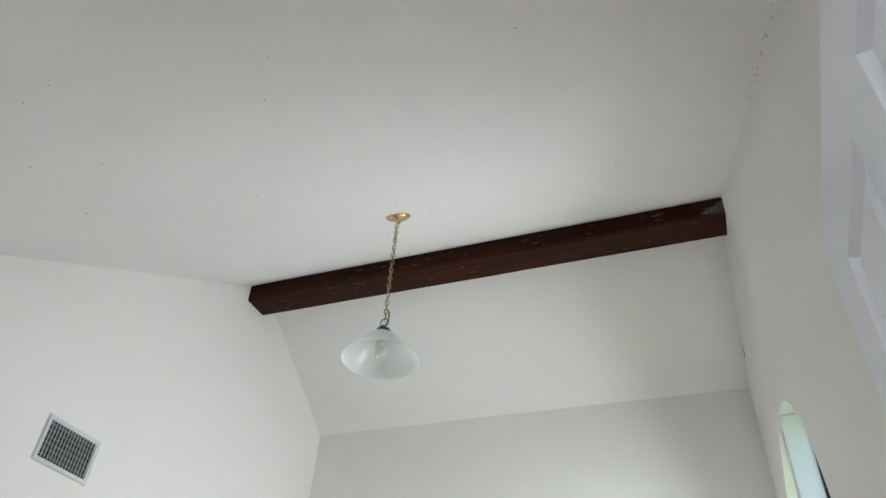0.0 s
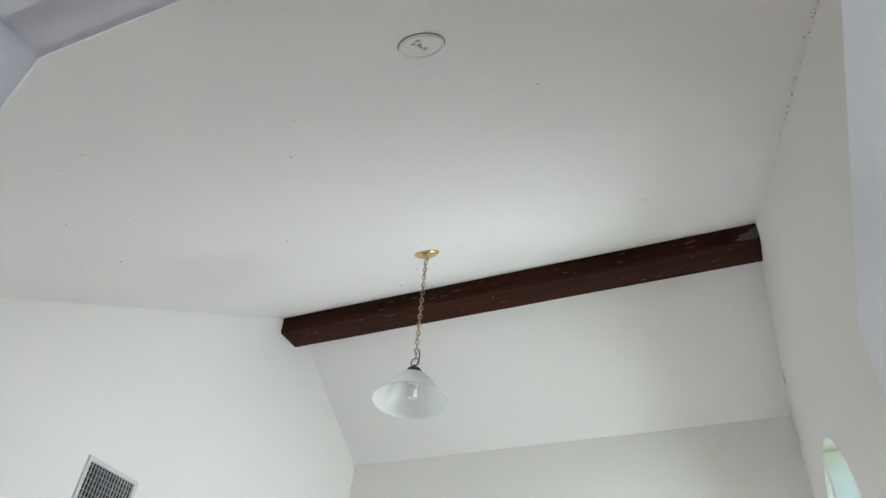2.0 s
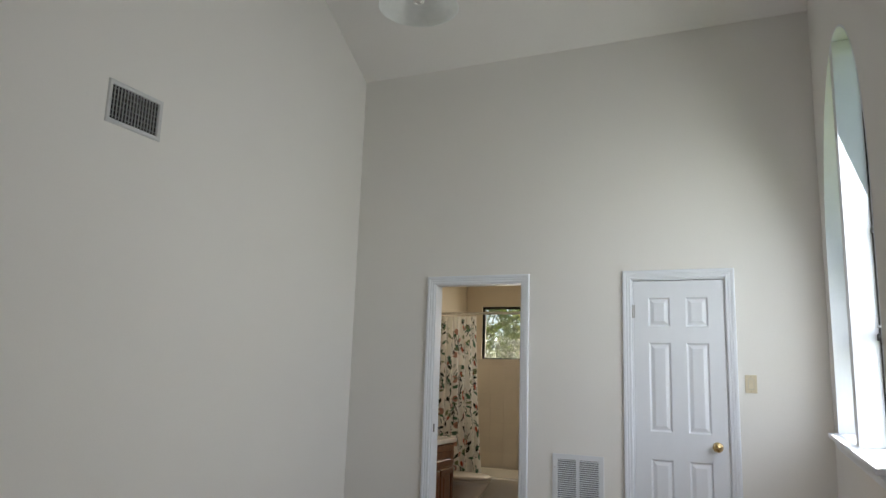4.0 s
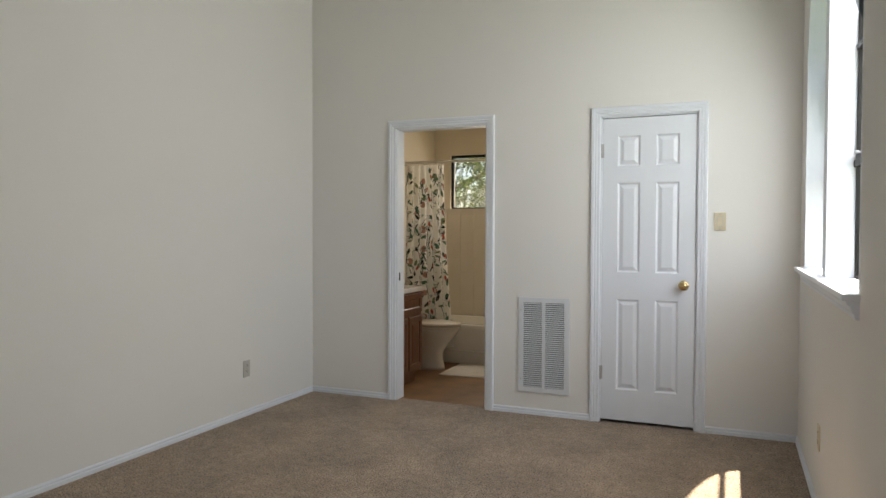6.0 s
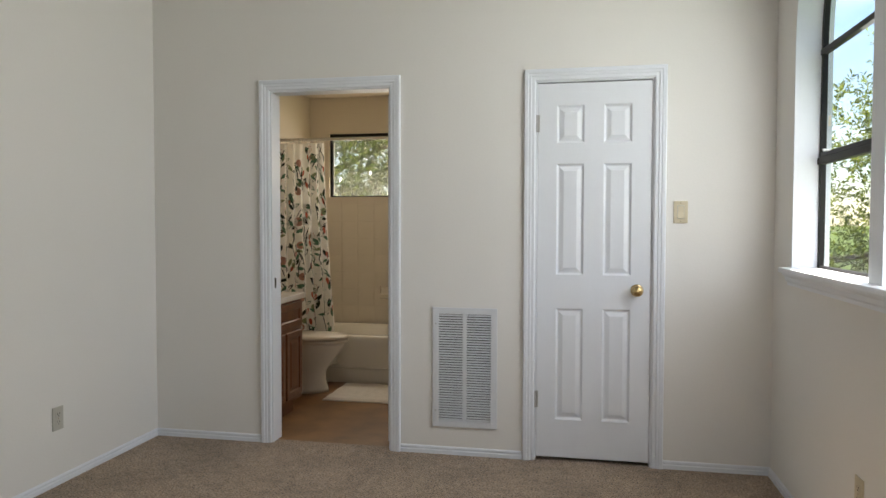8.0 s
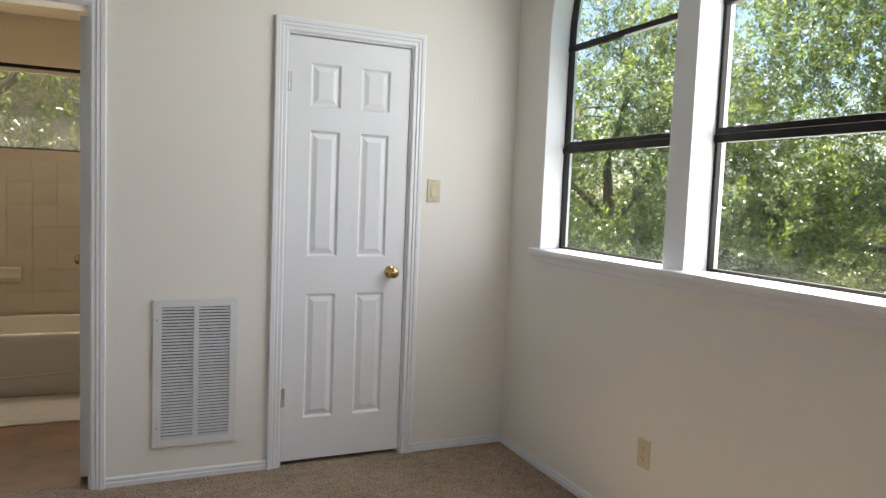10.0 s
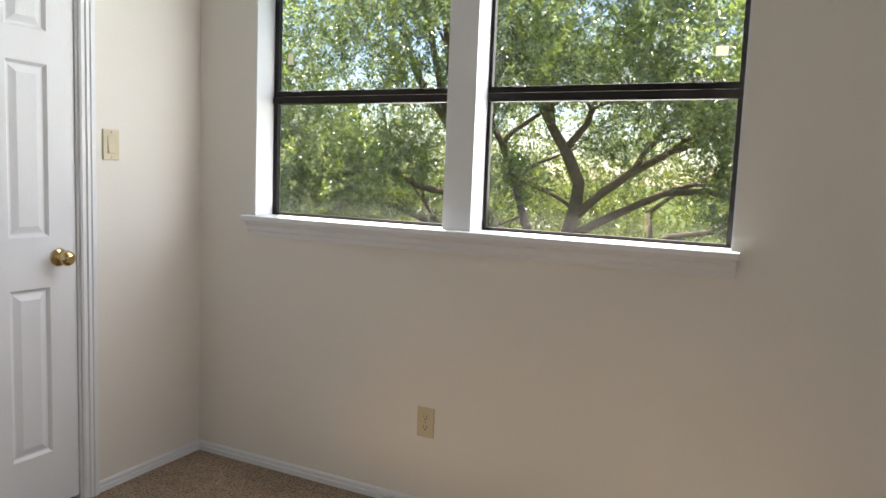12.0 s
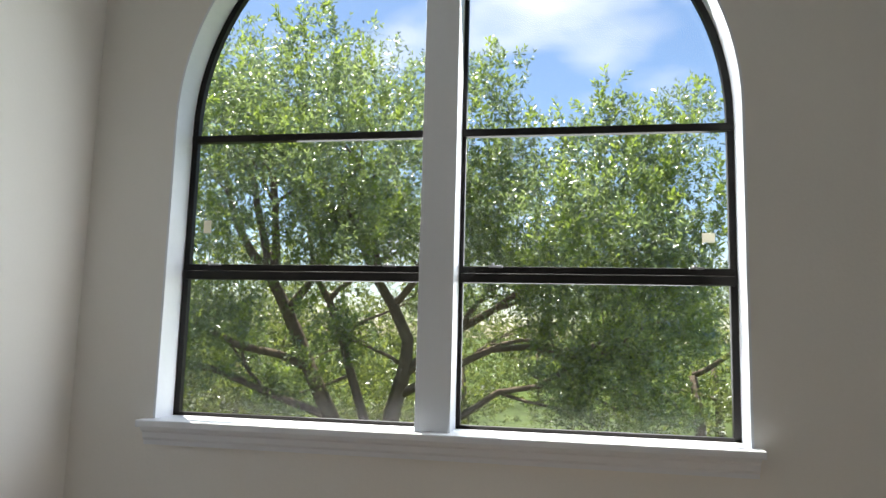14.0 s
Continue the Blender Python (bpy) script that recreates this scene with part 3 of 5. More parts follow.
ZT, ZB = PZ - 0.055, 3.125
link0, count = None, 24
for i in range(count):
    z = ZT - (ZT - ZB) * (i + 0.5) / count
    if link0 is None:
        link0 = part("chain_link", link_mesh(0.0095, 0.0175, 0.0021), OLDBRASS, lamp, smooth=True)
        o = link0
    else:
        o = new("chain_link", link0.data)
        o.parent = lamp
    o.matrix_basis = pose(PX + rng.uniform(-0.001, 0.001), PY, z, 0, rng.uniform(-4, 4), 25 + 90 * (i % 2) + rng.uniform(-14, 14))
bm = add_tube(bmesh.new(), [(PX + 0.006 * math.sin(k * 1.5), PY + 0.006 * math.cos(k * 1.5), ZT + 0.02 - (ZT - 3.08) * k / 40) for k in range(41)], 0.0016, 6)
part("cord", bm, OLDBRASS, lamp, "thin wire woven through the chain", smooth=True)
bm = add_tube(bmesh.new(), [(PX + 0.006, PY, 3.17), (PX + 0.022, PY - 0.005, 3.15), (PX + 0.024, PY - 0.008, 3.11), (PX + 0.008, PY, 3.085)], 0.003, 8)
part("wire_loop", bm, BLACK, lamp, smooth=True)
bm = link_mesh(0.021, 0.021, 0.0028, 20)
bmesh.ops.translate(bm, vec=(PX, PY, 3.098), verts=bm.verts)
part("ring", bm, BLACK, lamp, "black iron loop", smooth=True)
part("cap", lathe([(0.0005, 3.082), (0.010, 3.080), (0.012, 3.066), (0.030, 3.060), (0.036, 3.050), (0.034, 3.046), (0.041, 3.036), (0.043, 3.022), (0.0005, 3.021)], 32, (PX, PY, 0)), BLACK, lamp, "black ribbed fitter cap", smooth=True)
outer = [(0.040, 3.030), (0.062, 3.022), (0.085, 3.005), (0.105, 2.980), (0.124, 2.950), (0.146, 2.925), (0.166, 2.908), (0.178, 2.897), (0.180, 2.892)]
inner = [(r - 0.004, z - 0.002) for r, z in reversed(outer)]
bm = bmesh.new()
prof, segs = outer + inner, 56
rings = [[bm.verts.new((PX + r * math.cos(2 * math.pi * i / segs), PY + r * math.sin(2 * math.pi * i / segs), z)) for i in range(segs)] for r, z in prof]
for a, b in zip(rings, rings[1:]):
    for i in range(segs):
        bm.faces.new((a[i], a[(i + 1) % segs], b[(i + 1) % segs], b[i]))
part("shade", bm, SHADE, lamp, "frosted white bell glass shade", smooth=True)
bulb = part("bulb", lathe([(0.0005, 3.022), (0.016, 3.020), (0.018, 2.990), (0.023, 2.985), (0.023, 2.965), (0.0005, 2.964)], 20, (PX, PY, 0)), BULB, lamp, "unlit spiral bulb", smooth=True)
bm = add_tube(bmesh.new(), [(PX + 0.019 * math.cos(k * 0.42), PY + 0.019 * math.sin(k * 0.42), 2.962 - 0.00085 * k) for k in range(60)], 0.0058, 8)
part("spiral", bm, BULB, bulb, smooth=True)
tagged(lamp, "unlit pendant with frosted bell shade on brass chain", "pendant lamp")

# ---- round blank cover on the ceiling ----
DX, DY = -0.829, -4.225
DZ = RZ + SL * (DY - RY)
disc = empty("ceiling_cover", pose(DX, DY, DZ, math.degrees(math.atan(SL)), 0, 0) @ Matrix.Scale(0.86, 4))
part("plate", lathe([(0.0005, 0.0), (0.058, 0.0), (0.0585, -0.004), (0.056, -0.009), (0.052, -0.009), (0.050, -0.005), (0.0005, -0.005)], 48), CEIL, disc, smooth=False)
# solid dark ring paints the shaded gap along the plate's edge
part("gap_shade_ring", lathe([(0.058, -0.0006), (0.0605, -0.0006), (0.0605, -0.0012), (0.058, -0.0012)], 48), DARK, disc)
for x, y, w, h in ((0.004, 0.012, 0.010, 0.008), (-0.002, -0.002, 0.007, 0.006), (0.0, -0.014, 0.012, 0.007), (-0.012, -0.026, 0.010, 0.006), (0.004, -0.034, 0.016, 0.004)):
    part("tab", box(x - w / 2, x + w / 2, y - h / 2, y + h / 2, -0.0085, -0.004, 0.001), GREYPL, disc)
tagged(disc, "painted round blank cover plate on the ceiling", "cover plate")

# pits in the ceiling and the cracked joint
rng = random.Random(11)
pits = empty("ceiling_pits")
for i in range(34):
    x, y = rng.uniform(-3.0, -0.3), rng.uniform(-4.4, -1.7)
    z = RZ + SL * (y - RY)
    r = rng.uniform(0.0015, 0.004)
    o = part("pit", lathe([(0.0003, 0), (r, 0), (r * 0.6, -0.0012), (0.0003, -0.0012)], 7), SPECK, pits)
    o.matrix_basis = pose(x, y, z, math.degrees(math.atan(SL)), 0, rng.uniform(0, 180)) @ Matrix.Diagonal((rng.uniform(0.6, 2.6), 0.8, 1, 1))
tagged(pits, "small brown pits scattered in the ceiling paint", "paint pits", kind="stuff")
joint = empty("joint_crack")
for i in range(38):
    y = -4.15 + 1.15 * rng.random() ** 1.2
    z = RZ + SL * (y - RY)
    r = rng.uniform(0.0008, 0.0028)
    o = part("flake", lathe([(0.0003, 0), (r, 0), (r * 0.5, -0.0018), (0.0003, -0.0018)], 6), SPECK, joint)
    o.matrix_basis = pose(-abs(rng.gauss(0.003, 0.006)) - 0.002, y, z, math.degrees(math.atan(SL)), 0, rng.uniform(0, 180)) @ Matrix.Diagonal((1, rng.uniform(0.5, 1.5), 1, 1))
tagged(joint, "crumbled brown crack along the ceiling joint", "crack", kind="stuff")

# ---- wall register ----
VY0, VY1, VZ0, VZ1 = -2.56, -2.19, 2.585, 2.825
vent = empty("wall_register")
bm = bmesh.new()
fw = 0.028
prof = [(0, 0), (0.0, 0.004), (0.006, 0.010), (fw - 0.004, 0.008), (fw, 0.001), (fw, 0)]
path = [(VY0, VZ0), (VY1, VZ0), (VY1, VZ1), (VY0, VZ1), (VY0, VZ0)]
for a, b in zip(path, path[1:]):
    a, b = Vector(a), Vector(b)
    d = (b - a).normalized()
    nn = Vector((-d.y, d.x))
    lo = [bm.verts.new((LX + o, *(a + nn * s + d * s))) for s, o in prof]
    hi = [bm.verts.new((LX + o, *(b + nn * s - d * s))) for s, o in prof]
    for k in range(len(prof)):
        bm.faces.new((lo[k], lo[(k + 1) % 6], hi[(k + 1) % 6], hi[k]))
part("frame", bm, VENTM, vent)
# no hole in the wall: a dark sheet paints the duct's shade
part("duct", box(LX + 0.0005, LX + 0.0015, VY0 + fw, VY1 - fw, VZ0 + fw, VZ1 - fw), DARK, vent, "near-black sheet painting the shade behind the blades")
n = 15
for i in range(n):
    y = VY0 + fw + (VY1 - VY0 - 2 * fw) * (i + 0.5) / n
    o = part("blade", box(-0.005, 0.005, -0.0012, 0.0012, VZ0 + fw, VZ1 - fw), VENTM, vent)
    o.matrix_basis = pose(LX + 0.0092, y, 0, 0, 0, -12)
for i in range(6):
    z = VZ0 + fw + (VZ1 - VZ0 - 2 * fw) * (i + 0.5) / 6
    part("cross_blade", box(LX + 0.0016, LX + 0.003, VY0 + fw, VY1 - fw, z - 0.0012, z + 0.0012), VENTM, vent)
for y in (VY0 + 0.013, VY1 - 0.013):
    o = part("screw", lathe([(0.0004, 0.0), (0.004, 0.0), (0.003, 0.002), (0.0004, 0.0022)], 10), STEEL, vent)
    o.matrix_basis = pose(LX + 0.009, y, (VZ0 + VZ1) / 2, 0, 90, 0)
tagged(vent, "off-white metal air register with dark slots", "air vent")

# ---- return air grille ----
GX0, GX1, GZ0, GZ1 = -1.755, -1.396, 0.155, 0.817
grille = empty("return_grille")
bm = bmesh.new()
fw = 0.036
add_box(bm, GX0, GX0 + fw, -0.012, -0.001, GZ0, GZ1, 0.003)
add_box(bm, GX1 - fw, GX1, -0.012, -0.001, GZ0, GZ1, 0.003)
add_box(bm, GX0 + fw - 0.002, GX1 - fw + 0.002, -0.012, -0.001, GZ0, GZ0 + fw, 0.003)
add_box(bm, GX0 + fw - 0.002, GX1 - fw + 0.002, -0.012, -0.001, GZ1 - fw, GZ1, 0.003)
gm = (GX0 + GX1) / 2
add_box(bm, gm - 0.011, gm + 0.011, -0.0115, -0.001, GZ0 + fw, GZ1 - fw)
part("frame", bm, GRILLE, grille)
# dark sheet flat on the wall, painted as shade between the slats
part("backing", box(GX0 + fw, GX1 - fw, -0.0012, -0.0004, GZ0 + fw, GZ1 - fw), DARK, grille, "near-black sheet painting the shade behind the slats")
n = 42
pitch = (GZ1 - GZ0 - 2 * fw) / n
me = None
for i in range(n):
    z = GZ0 + fw + pitch * (i + 0.5)
    for xa, xb in ((GX0 + fw - 0.002, gm - 0.010), (gm + 0.010, GX1 - fw + 0.002)):
        if me is None:
            o = part("slat", box(-(xb - xa) / 2, (xb - xa) / 2, -0.0064, 0.0064, -0.0008, 0.0008), GRILLE, grille)
            me = o.data
        else:
            o = new("slat", me)
            o.parent = grille
        o.matrix_basis = pose((xa + xb) / 2, -0.0075, z, 36, 0, 0)
for x in (GX0 + 0.018, ):
    for z in (GZ0 + 0.09, GZ1 - 0.09):
        o = part("screw", lathe([(0.0004, 0.0), (0.005, 0.0), (0.004, 0.002), (0.0004, 0.0025)], 10), STEEL, grille)
        o.matrix_basis = pose(x, -0.0122, z, 90, 0, 0)
tagged(grille, "white louvred return air grille low on the wall", "air grille")


# ---- switch and outlets ----
def wall_plate(name, m, material, kind, label, category):
    base = empty(name, m)
    bm = box(-0.035, 0.035, -0.006, 0.0, -0.057, 0.057, 0.0025)
    part("plate", bm, material, base)
    if kind == "switch":
        part("rocker_frame", box(-0.0175, 0.0175, -0.0072, -0.005, -0.034, 0.034, 0.0008), GREYPL, base)
        bm = bmesh.new()
        add_prism(bm, [(-0.0065, -0.031), (-0.0125, -0.031), (-0.0085, 0.0), (-0.0075, 0.031), (-0.0065, 0.031)], "x", -0.0150, 0.0150)
        part("rocker", bm, material, base, "almond rocker paddle")
        screws = (-0.047, 0.047)
    else:
        for z in (-0.0195, 0.0195):
            bm = bmesh.new()
            add_prism(bm, [(-0.017, z - 0.008), (-0.012, z - 0.0145), (0.012, z - 0.0145), (0.017, z - 0.008), (0.017, z + 0.008), (0.012, z + 0.0145), (-0.012, z + 0.0145), (-0.017, z + 0.008)], "y", -0.0075, -0.005)
            rec = part("receptacle", bm, material, base)
            # slots and holes are thin pieces with their shade in the colour
            for x in (-0.0063, 0.0063):
                part("slot", box(x - 0.0011, x + 0.0011, -0.0079, -0.0074, z - 0.0005, z + 0.0085), DARK, rec)
            part("ground_hole", box(-0.0025, 0.0025, -0.0079, -0.0074, z - 0.0095, z - 0.0045), DARK, rec)
        screws = (0.0,)
    for z in screws:
        o = part("screw", lathe([(0.0004, 0.0), (0.003, 0.0), (0.0025, 0.0012), (0.0004, 0.0014)], 10), OLDBRASS, base)
        o.matrix_basis = pose(0, -0.006, z, 90, 0, 0)
    return tagged(base, label, category)


wall_plate("light_switch", pose(-0.452, 0, 1.34), CREAM, "switch", "almond rocker light switch beside the closet door", "switch")
wall_plate("outlet", pose(0, -1.150, 0.345, 0, 0, -90), CREAM, "outlet", "almond duplex outlet under the window", "outlet")
wall_plate("outlet", pose(LX, -0.82, 0.325, 0, 0, 90), GREYPL, "outlet", "greyish duplex outlet on the gable wall", "outlet")

# ---- arched window ----
win = empty("window_1")
GXF = 0.105                                # inner face of the dark frames
part("window_sill", box(-0.052, GXF + 0.05, W1 - 0.022, W0 + 0.032, SILL - 0.02, SILL + 0.004, 0.005), TRIM, win, "white painted stool with a rounded nose")
bm = bmesh.new()
prof = [(0.0, SILL - 0.02), (-0.040, SILL - 0.02), (-0.036, SILL - 0.030), (-0.026, SILL - 0.038), (-0.022, SILL - 0.055), (-0.014, SILL - 0.064), (-0.012, SILL - 0.078), (0.0, SILL - 0.080)]
add_prism(bm, [(x, z) for x, z in prof], "y", W1 - 0.010, W0 + 0.020)
part("apron", bm, TRIM, win, "moulded white apron under the stool")
# white reveal lining
bm = bmesh.new()
ring = [(W0, SILL)] + arc + [(W1, SILL)]
ins = [(W0 - 0.008, SILL)] + [(ARC + (AR - 0.008) * math.cos(math.pi * i / 48), SPR + (AR - 0.008) * math.sin(math.pi * i / 48)) for i in range(49)] + [(W1 + 0.008, SILL)]
for i in range(len(ring) - 1):
    add_prism(bm, [ring[i], ring[i + 1], ins[i + 1], ins[i]], "x", -0.002, GXF + 0.05)
bmesh.ops.remove_doubles(bm, verts=bm.verts, dist=0.0003)
part("reveal", bm, TRIM, win, "white painted plaster reveal")
MY0, MY1 = -1.186, -1.298                  # white post between the two units
zt = SPR + AR - 0.012
part("post", box(-0.004, GXF + 0.055, MY1, MY0, SILL + 0.004, zt, 0.002), TRIM, win, "wide white painted centre post")


def window_unit(y_out, y_in, sgn):
    """One dark metal unit: jambs, rails, arch member and three panes. y_out is the jamb side, y_in the post side."""
    x0, x1, fw = GXF, GXF + 0.023, 0.022
    lo, hi = min(y_out, y_in), max(y_out, y_in)
    bm = bmesh.new()
    yo = y_out + sgn * fw
    add_box(bm, x0, x1, min(y_out, yo), max(y_out, yo), SILL + 0.004, SPR, 0.002)
    yi = y_in - sgn * 0.014
    add_box(bm, x0, x1, min(y_in, yi), max(y_in, yi), SILL + 0.004, SPR + 0.86, 0.002)
    part("jamb", bm, BRONZE, win)
    part("bottom_rail", box(x0, x1, lo, hi, SILL + 0.004, SILL + 0.016, 0.002), BRONZE, win, "dark bottom rail")
    bm = box(x0 - 0.010, x1, lo + 0.004, hi - 0.004, 1.548, 1.578, 0.003)
    add_box(bm, x0 - 0.002, x1, lo + 0.004, hi - 0.004, 1.580, 1.602, 0.003)
    mr = part("meeting_rail", bm, BRONZE, win, "dark double meeting rail")
    for f in (0.14, 0.86):
        y = lo + (hi - lo) * f
        bm = box(x0 - 0.016, x0 + 0.004, y - 0.022, y + 0.022, 1.598, 1.604, 0.001)
        add_box(bm, x0 - 0.022, x0 - 0.006, y + 0.004, y + 0.012, 1.600, 1.610, 0.001)
        part("latch", bm, STEEL, mr, "small bright tilt latch")
    part("head_rail", box(x0 - 0.004, x1, lo, hi, 2.040, 2.066, 0.003), BRONZE, win, "dark rail under the arch light")
    bm = bmesh.new()
    r0, r1 = AR - 0.008, AR - 0.030
    k0, k1 = (0, 24) if y_out > y_in else (24, 48)
    for i in range(k0, k1):
        a, b = math.pi * i / 48, math.pi * (i + 1) / 48
        pts = [(ARC + r * math.cos(q), SPR + r * math.sin(q)) for r, q in ((r0, a), (r0, b), (r1, b), (r1, a))]
        mid = sum(p[0] for p in pts) / 4
        if (mid - y_in) * (y_out - y_in) > 0:
            add_prism(bm, pts, "x", x0, x1)
    bmesh.ops.remove_doubles(bm, verts=bm.verts, dist=0.0003)
    part("arch_frame", bm, BRONZE, win, "dark curved frame")
    for z0, z1 in ((SILL + 0.02, 1.56), (1.59, 2.05)):
        p = part("pane", box(x0 + 0.018, x0 + 0.022, lo + 0.01, hi - 0.01, z0, z1), GLASS, win, "dusty clear glass")
        p.visible_shadow = False
    arcp = [(ARC + (AR - 0.02) * math.cos(math.pi * i / 48), SPR + (AR - 0.02) * math.sin(math.pi * i / 48)) for i in range(k0, k1 + 1)]
    arcp = [p for p in arcp if (p[0] - yi) * (y_out - y_in) > 0.001]
    if y_out > y_in:
        poly = [(y_in, 2.05), (arcp[0][0], 2.05)] + arcp + [(y_in, SPR + AR - 0.022)]
    else:
        poly = [(y_in, 2.05), (y_in, SPR + AR - 0.022)] + arcp + [(arcp[-1][0], 2.05)]
    p = part("pane", add_prism(bmesh.new(), poly, "x", x0 + 0.018, x0 + 0.022), GLASS, win, "quarter round glass")
    p.visible_shadow = False


window_unit(W0 - 0.008, MY0, -1)
window_unit(W1 + 0.008, MY1, 1)
structure(win, "arched double window with dark metal frames and white post", "window")


def sticker(y, z, w, h, printed, label):
    x = GXF + 0.0165
    o = empty("window_sticker")
    part("paper", box(x, x + 0.0008, y - w / 2, y + w / 2, z - h / 2, z + h / 2), STICK, o)
    if printed:
        for k in range(4):
            zz = z - h / 2 + h * (k + 0.6) / 4.6
            part("print_line", box(x - 0.0006, x, y - w * 0.42, y + w * 0.42, zz - h * 0.05, zz + h * 0.05), STICKR, o)
    tagged(o, label, "sticker", group="stickers on the panes")


sticker(-0.385, 1.737, 0.028, 0.045, False, "small blank cream sticker on the pane")
sticker(-2.085, 1.700, 0.038, 0.030, False, "faded cream sticker on the pane")

# ---- bathroom ----
BX0, BX1, BY, BZC = -3.40, -1.88, 2.31, 2.42
structure(part("bath_floor", box(BX0, BX1, 0.06, BY, -0.12, -0.004), VINYL), "brown mottled bathroom vinyl floor", "floor")
structure(part("bath_ceiling", box(BX0 - 0.1, BX1 + 0.1, T, BY + 0.2, BZC, BZC + 0.1), BATHW), "cream bathroom ceiling", "ceiling")
bm = bmesh.new()
add_box(bm, BX0 - 0.1, BX0, T, BY, -0.1, BZC)
add_box(bm, BX1, BX1 + 0.1, T, BY, -0.1, BZC)
add_box(bm, BX0, BX1, T, T + 0.004, DH + 0.06, BZC)
structure(part("bath_wall_side", bm, BATHW), "cream painted bathroom side walls", "wall")
WX0, WX1, WZ0, WZ1 = -3.215, -1.93, 1.52, 2.095
bm = bmesh.new()
add_box(bm, BX0 - 0.1, WX0, BY, BY + 0.14, -0.1, BZC)
add_box(bm, WX1, BX1 + 0.1, BY, BY + 0.14, -0.1, BZC)
add_box(bm, WX0, WX1, BY, BY + 0.14, -0.1, WZ0)
add_box(bm, WX0, WX1, BY, BY + 0.14, WZ1, BZC)
structure(part("bath_wall_north", bm, BATHW), "cream bathroom wall with a high wide window", "wall")
bwin = empty("window_2")
bm = bmesh.new()
add_box(bm, WX0, WX0 + 0.02, BY + 0.03, BY + 0.07, WZ0, WZ1)
add_box(bm, WX1 - 0.02, WX1, BY + 0.03, BY + 0.07, WZ0, WZ1)
add_box(bm, WX0 + 0.02, WX1 - 0.02, BY + 0.03, BY + 0.07, WZ1 - 0.025, WZ1)
add_box(bm, WX0 + 0.02, WX1 - 0.02, BY + 0.03, BY + 0.07, WZ0, WZ0 + 0.012)
part("window_frame", bm, BRONZE, bwin, "thin dark metal frame")
p = part("pane", box(WX0 + 0.01, WX1 - 0.01, BY + 0.048, BY + 0.052, WZ0 + 0.005, WZ1 - 0.01), HAZEGLASS, bwin, "glass with the view's pale glare haze in its colour")
p.visible_shadow = False
structure(bwin, "wide bathroom window with dark metal frame", "window")

# tub
TY = 1.55
tub = empty("bathtub")
bm = bmesh.new()
cx, cy, hx, hy = (BX0 + BX1) / 2, (TY + BY) / 2, (BX1 - BX0) / 2 - 0.004, (BY - TY) / 2 - 0.008


def rrect(hx, hy, r, z, n=6):
    out = []
    for sx, sy, a0 in ((1, 1, 0), (-1, 1, 90), (-1, -1, 180), (1, -1, 270)):
        for i in range(n + 1):
            a = radians(a0 + 90 * i / n)
            out.append((cx + sx * (hx - r) + r * math.cos(a), cy + sy * (hy - r) + r * math.sin(a), z))
    return out


levels = [rrect(hx, hy, 0.01, 0.0), rrect(hx, hy, 0.01, 0.32), rrect(hx, hy, 0.015, 0.365), rrect(hx - 0.012, hy - 0.012, 0.02, 0.38), rrect(hx - 0.06, hy - 0.06, 0.10, 0.38), rrect(hx - 0.075, hy - 0.075, 0.12, 0.365), rrect(hx - 0.12, hy - 0.11, 0.14, 0.12), rrect(hx - 0.18, hy - 0.16, 0.10, 0.08)]
rings = [[bm.verts.new(q) for q in lv] for lv in levels]
for a, b in zip(rings, rings[1:]):
    for i in range(len(a)):
        bm.faces.new((a[i], a[(i + 1) % len(a)], b[(i + 1) % len(a)], b[i]))
bm.faces.new(rings[-1])
part("basin", bm, PORC, tub, smooth=True)
bm = add_tube(bmesh.new(), [(BX0 + 0.1 + (BX1 - BX0 - 0.2) * k / 20, TY - 0.001, 0.12 + 0.05 * abs(2 * k / 20 - 1) ** 2) for k in range(21)], 0.008, 6)
part("apron_ridge", bm, PORC, tub, smooth=True)
tagged(tub, "cream porcelain built-in bathtub with moulded apron", "bathtub")

# curtain rod, curtain
rod = empty("curtain_rod")
part("rod", add_tube(bmesh.new(), [(BX0 + 0.004, 1.54, 1.95), (BX1 - 0.004, 1.54, 1.95)], 0.0125, 12), PORC, rod, smooth=True)
for x, a in ((BX0 + 0.012, 90), (BX1 - 0.012, -90)):
    o = part("flange", lathe([(0.0005, 0.012), (0.018, 0.010), (0.028, 0.0), (0.028, -0.010), (0.0005, -0.011)], 20), PORC, rod, smooth=True)
    o.matrix_basis = pose(x, 1.54, 1.95, 0, a, 0)
tagged(rod, "cream tension rod over the bathtub", "curtain rod")
curtain = empty("shower_curtain")
FABRIC = leaf_material("curtain_cotton", (0.88, 0.86, 0.80), (0.88, 0.86, 0.80), 1.0, 0.42, 0.0)


def drape(u, v):
    """u across 0..1, v down 0..1; gathered at the top, wider below."""
    x1 = -2.965 + 0.13 * v ** 1.3
    x = -3.385 + (x1 + 3.385) * u
    amp = 0.020 + 0.022 * v
    y = 1.535 + amp * math.sin(u * 2 * math.pi * 6.5 + 0.6 * math.sin(v * 3)) + 0.010 * math.sin(u * 23 + v * 2) - 0.045 * v
    return Vector((x, y, 1.92 - 1.76 * v))


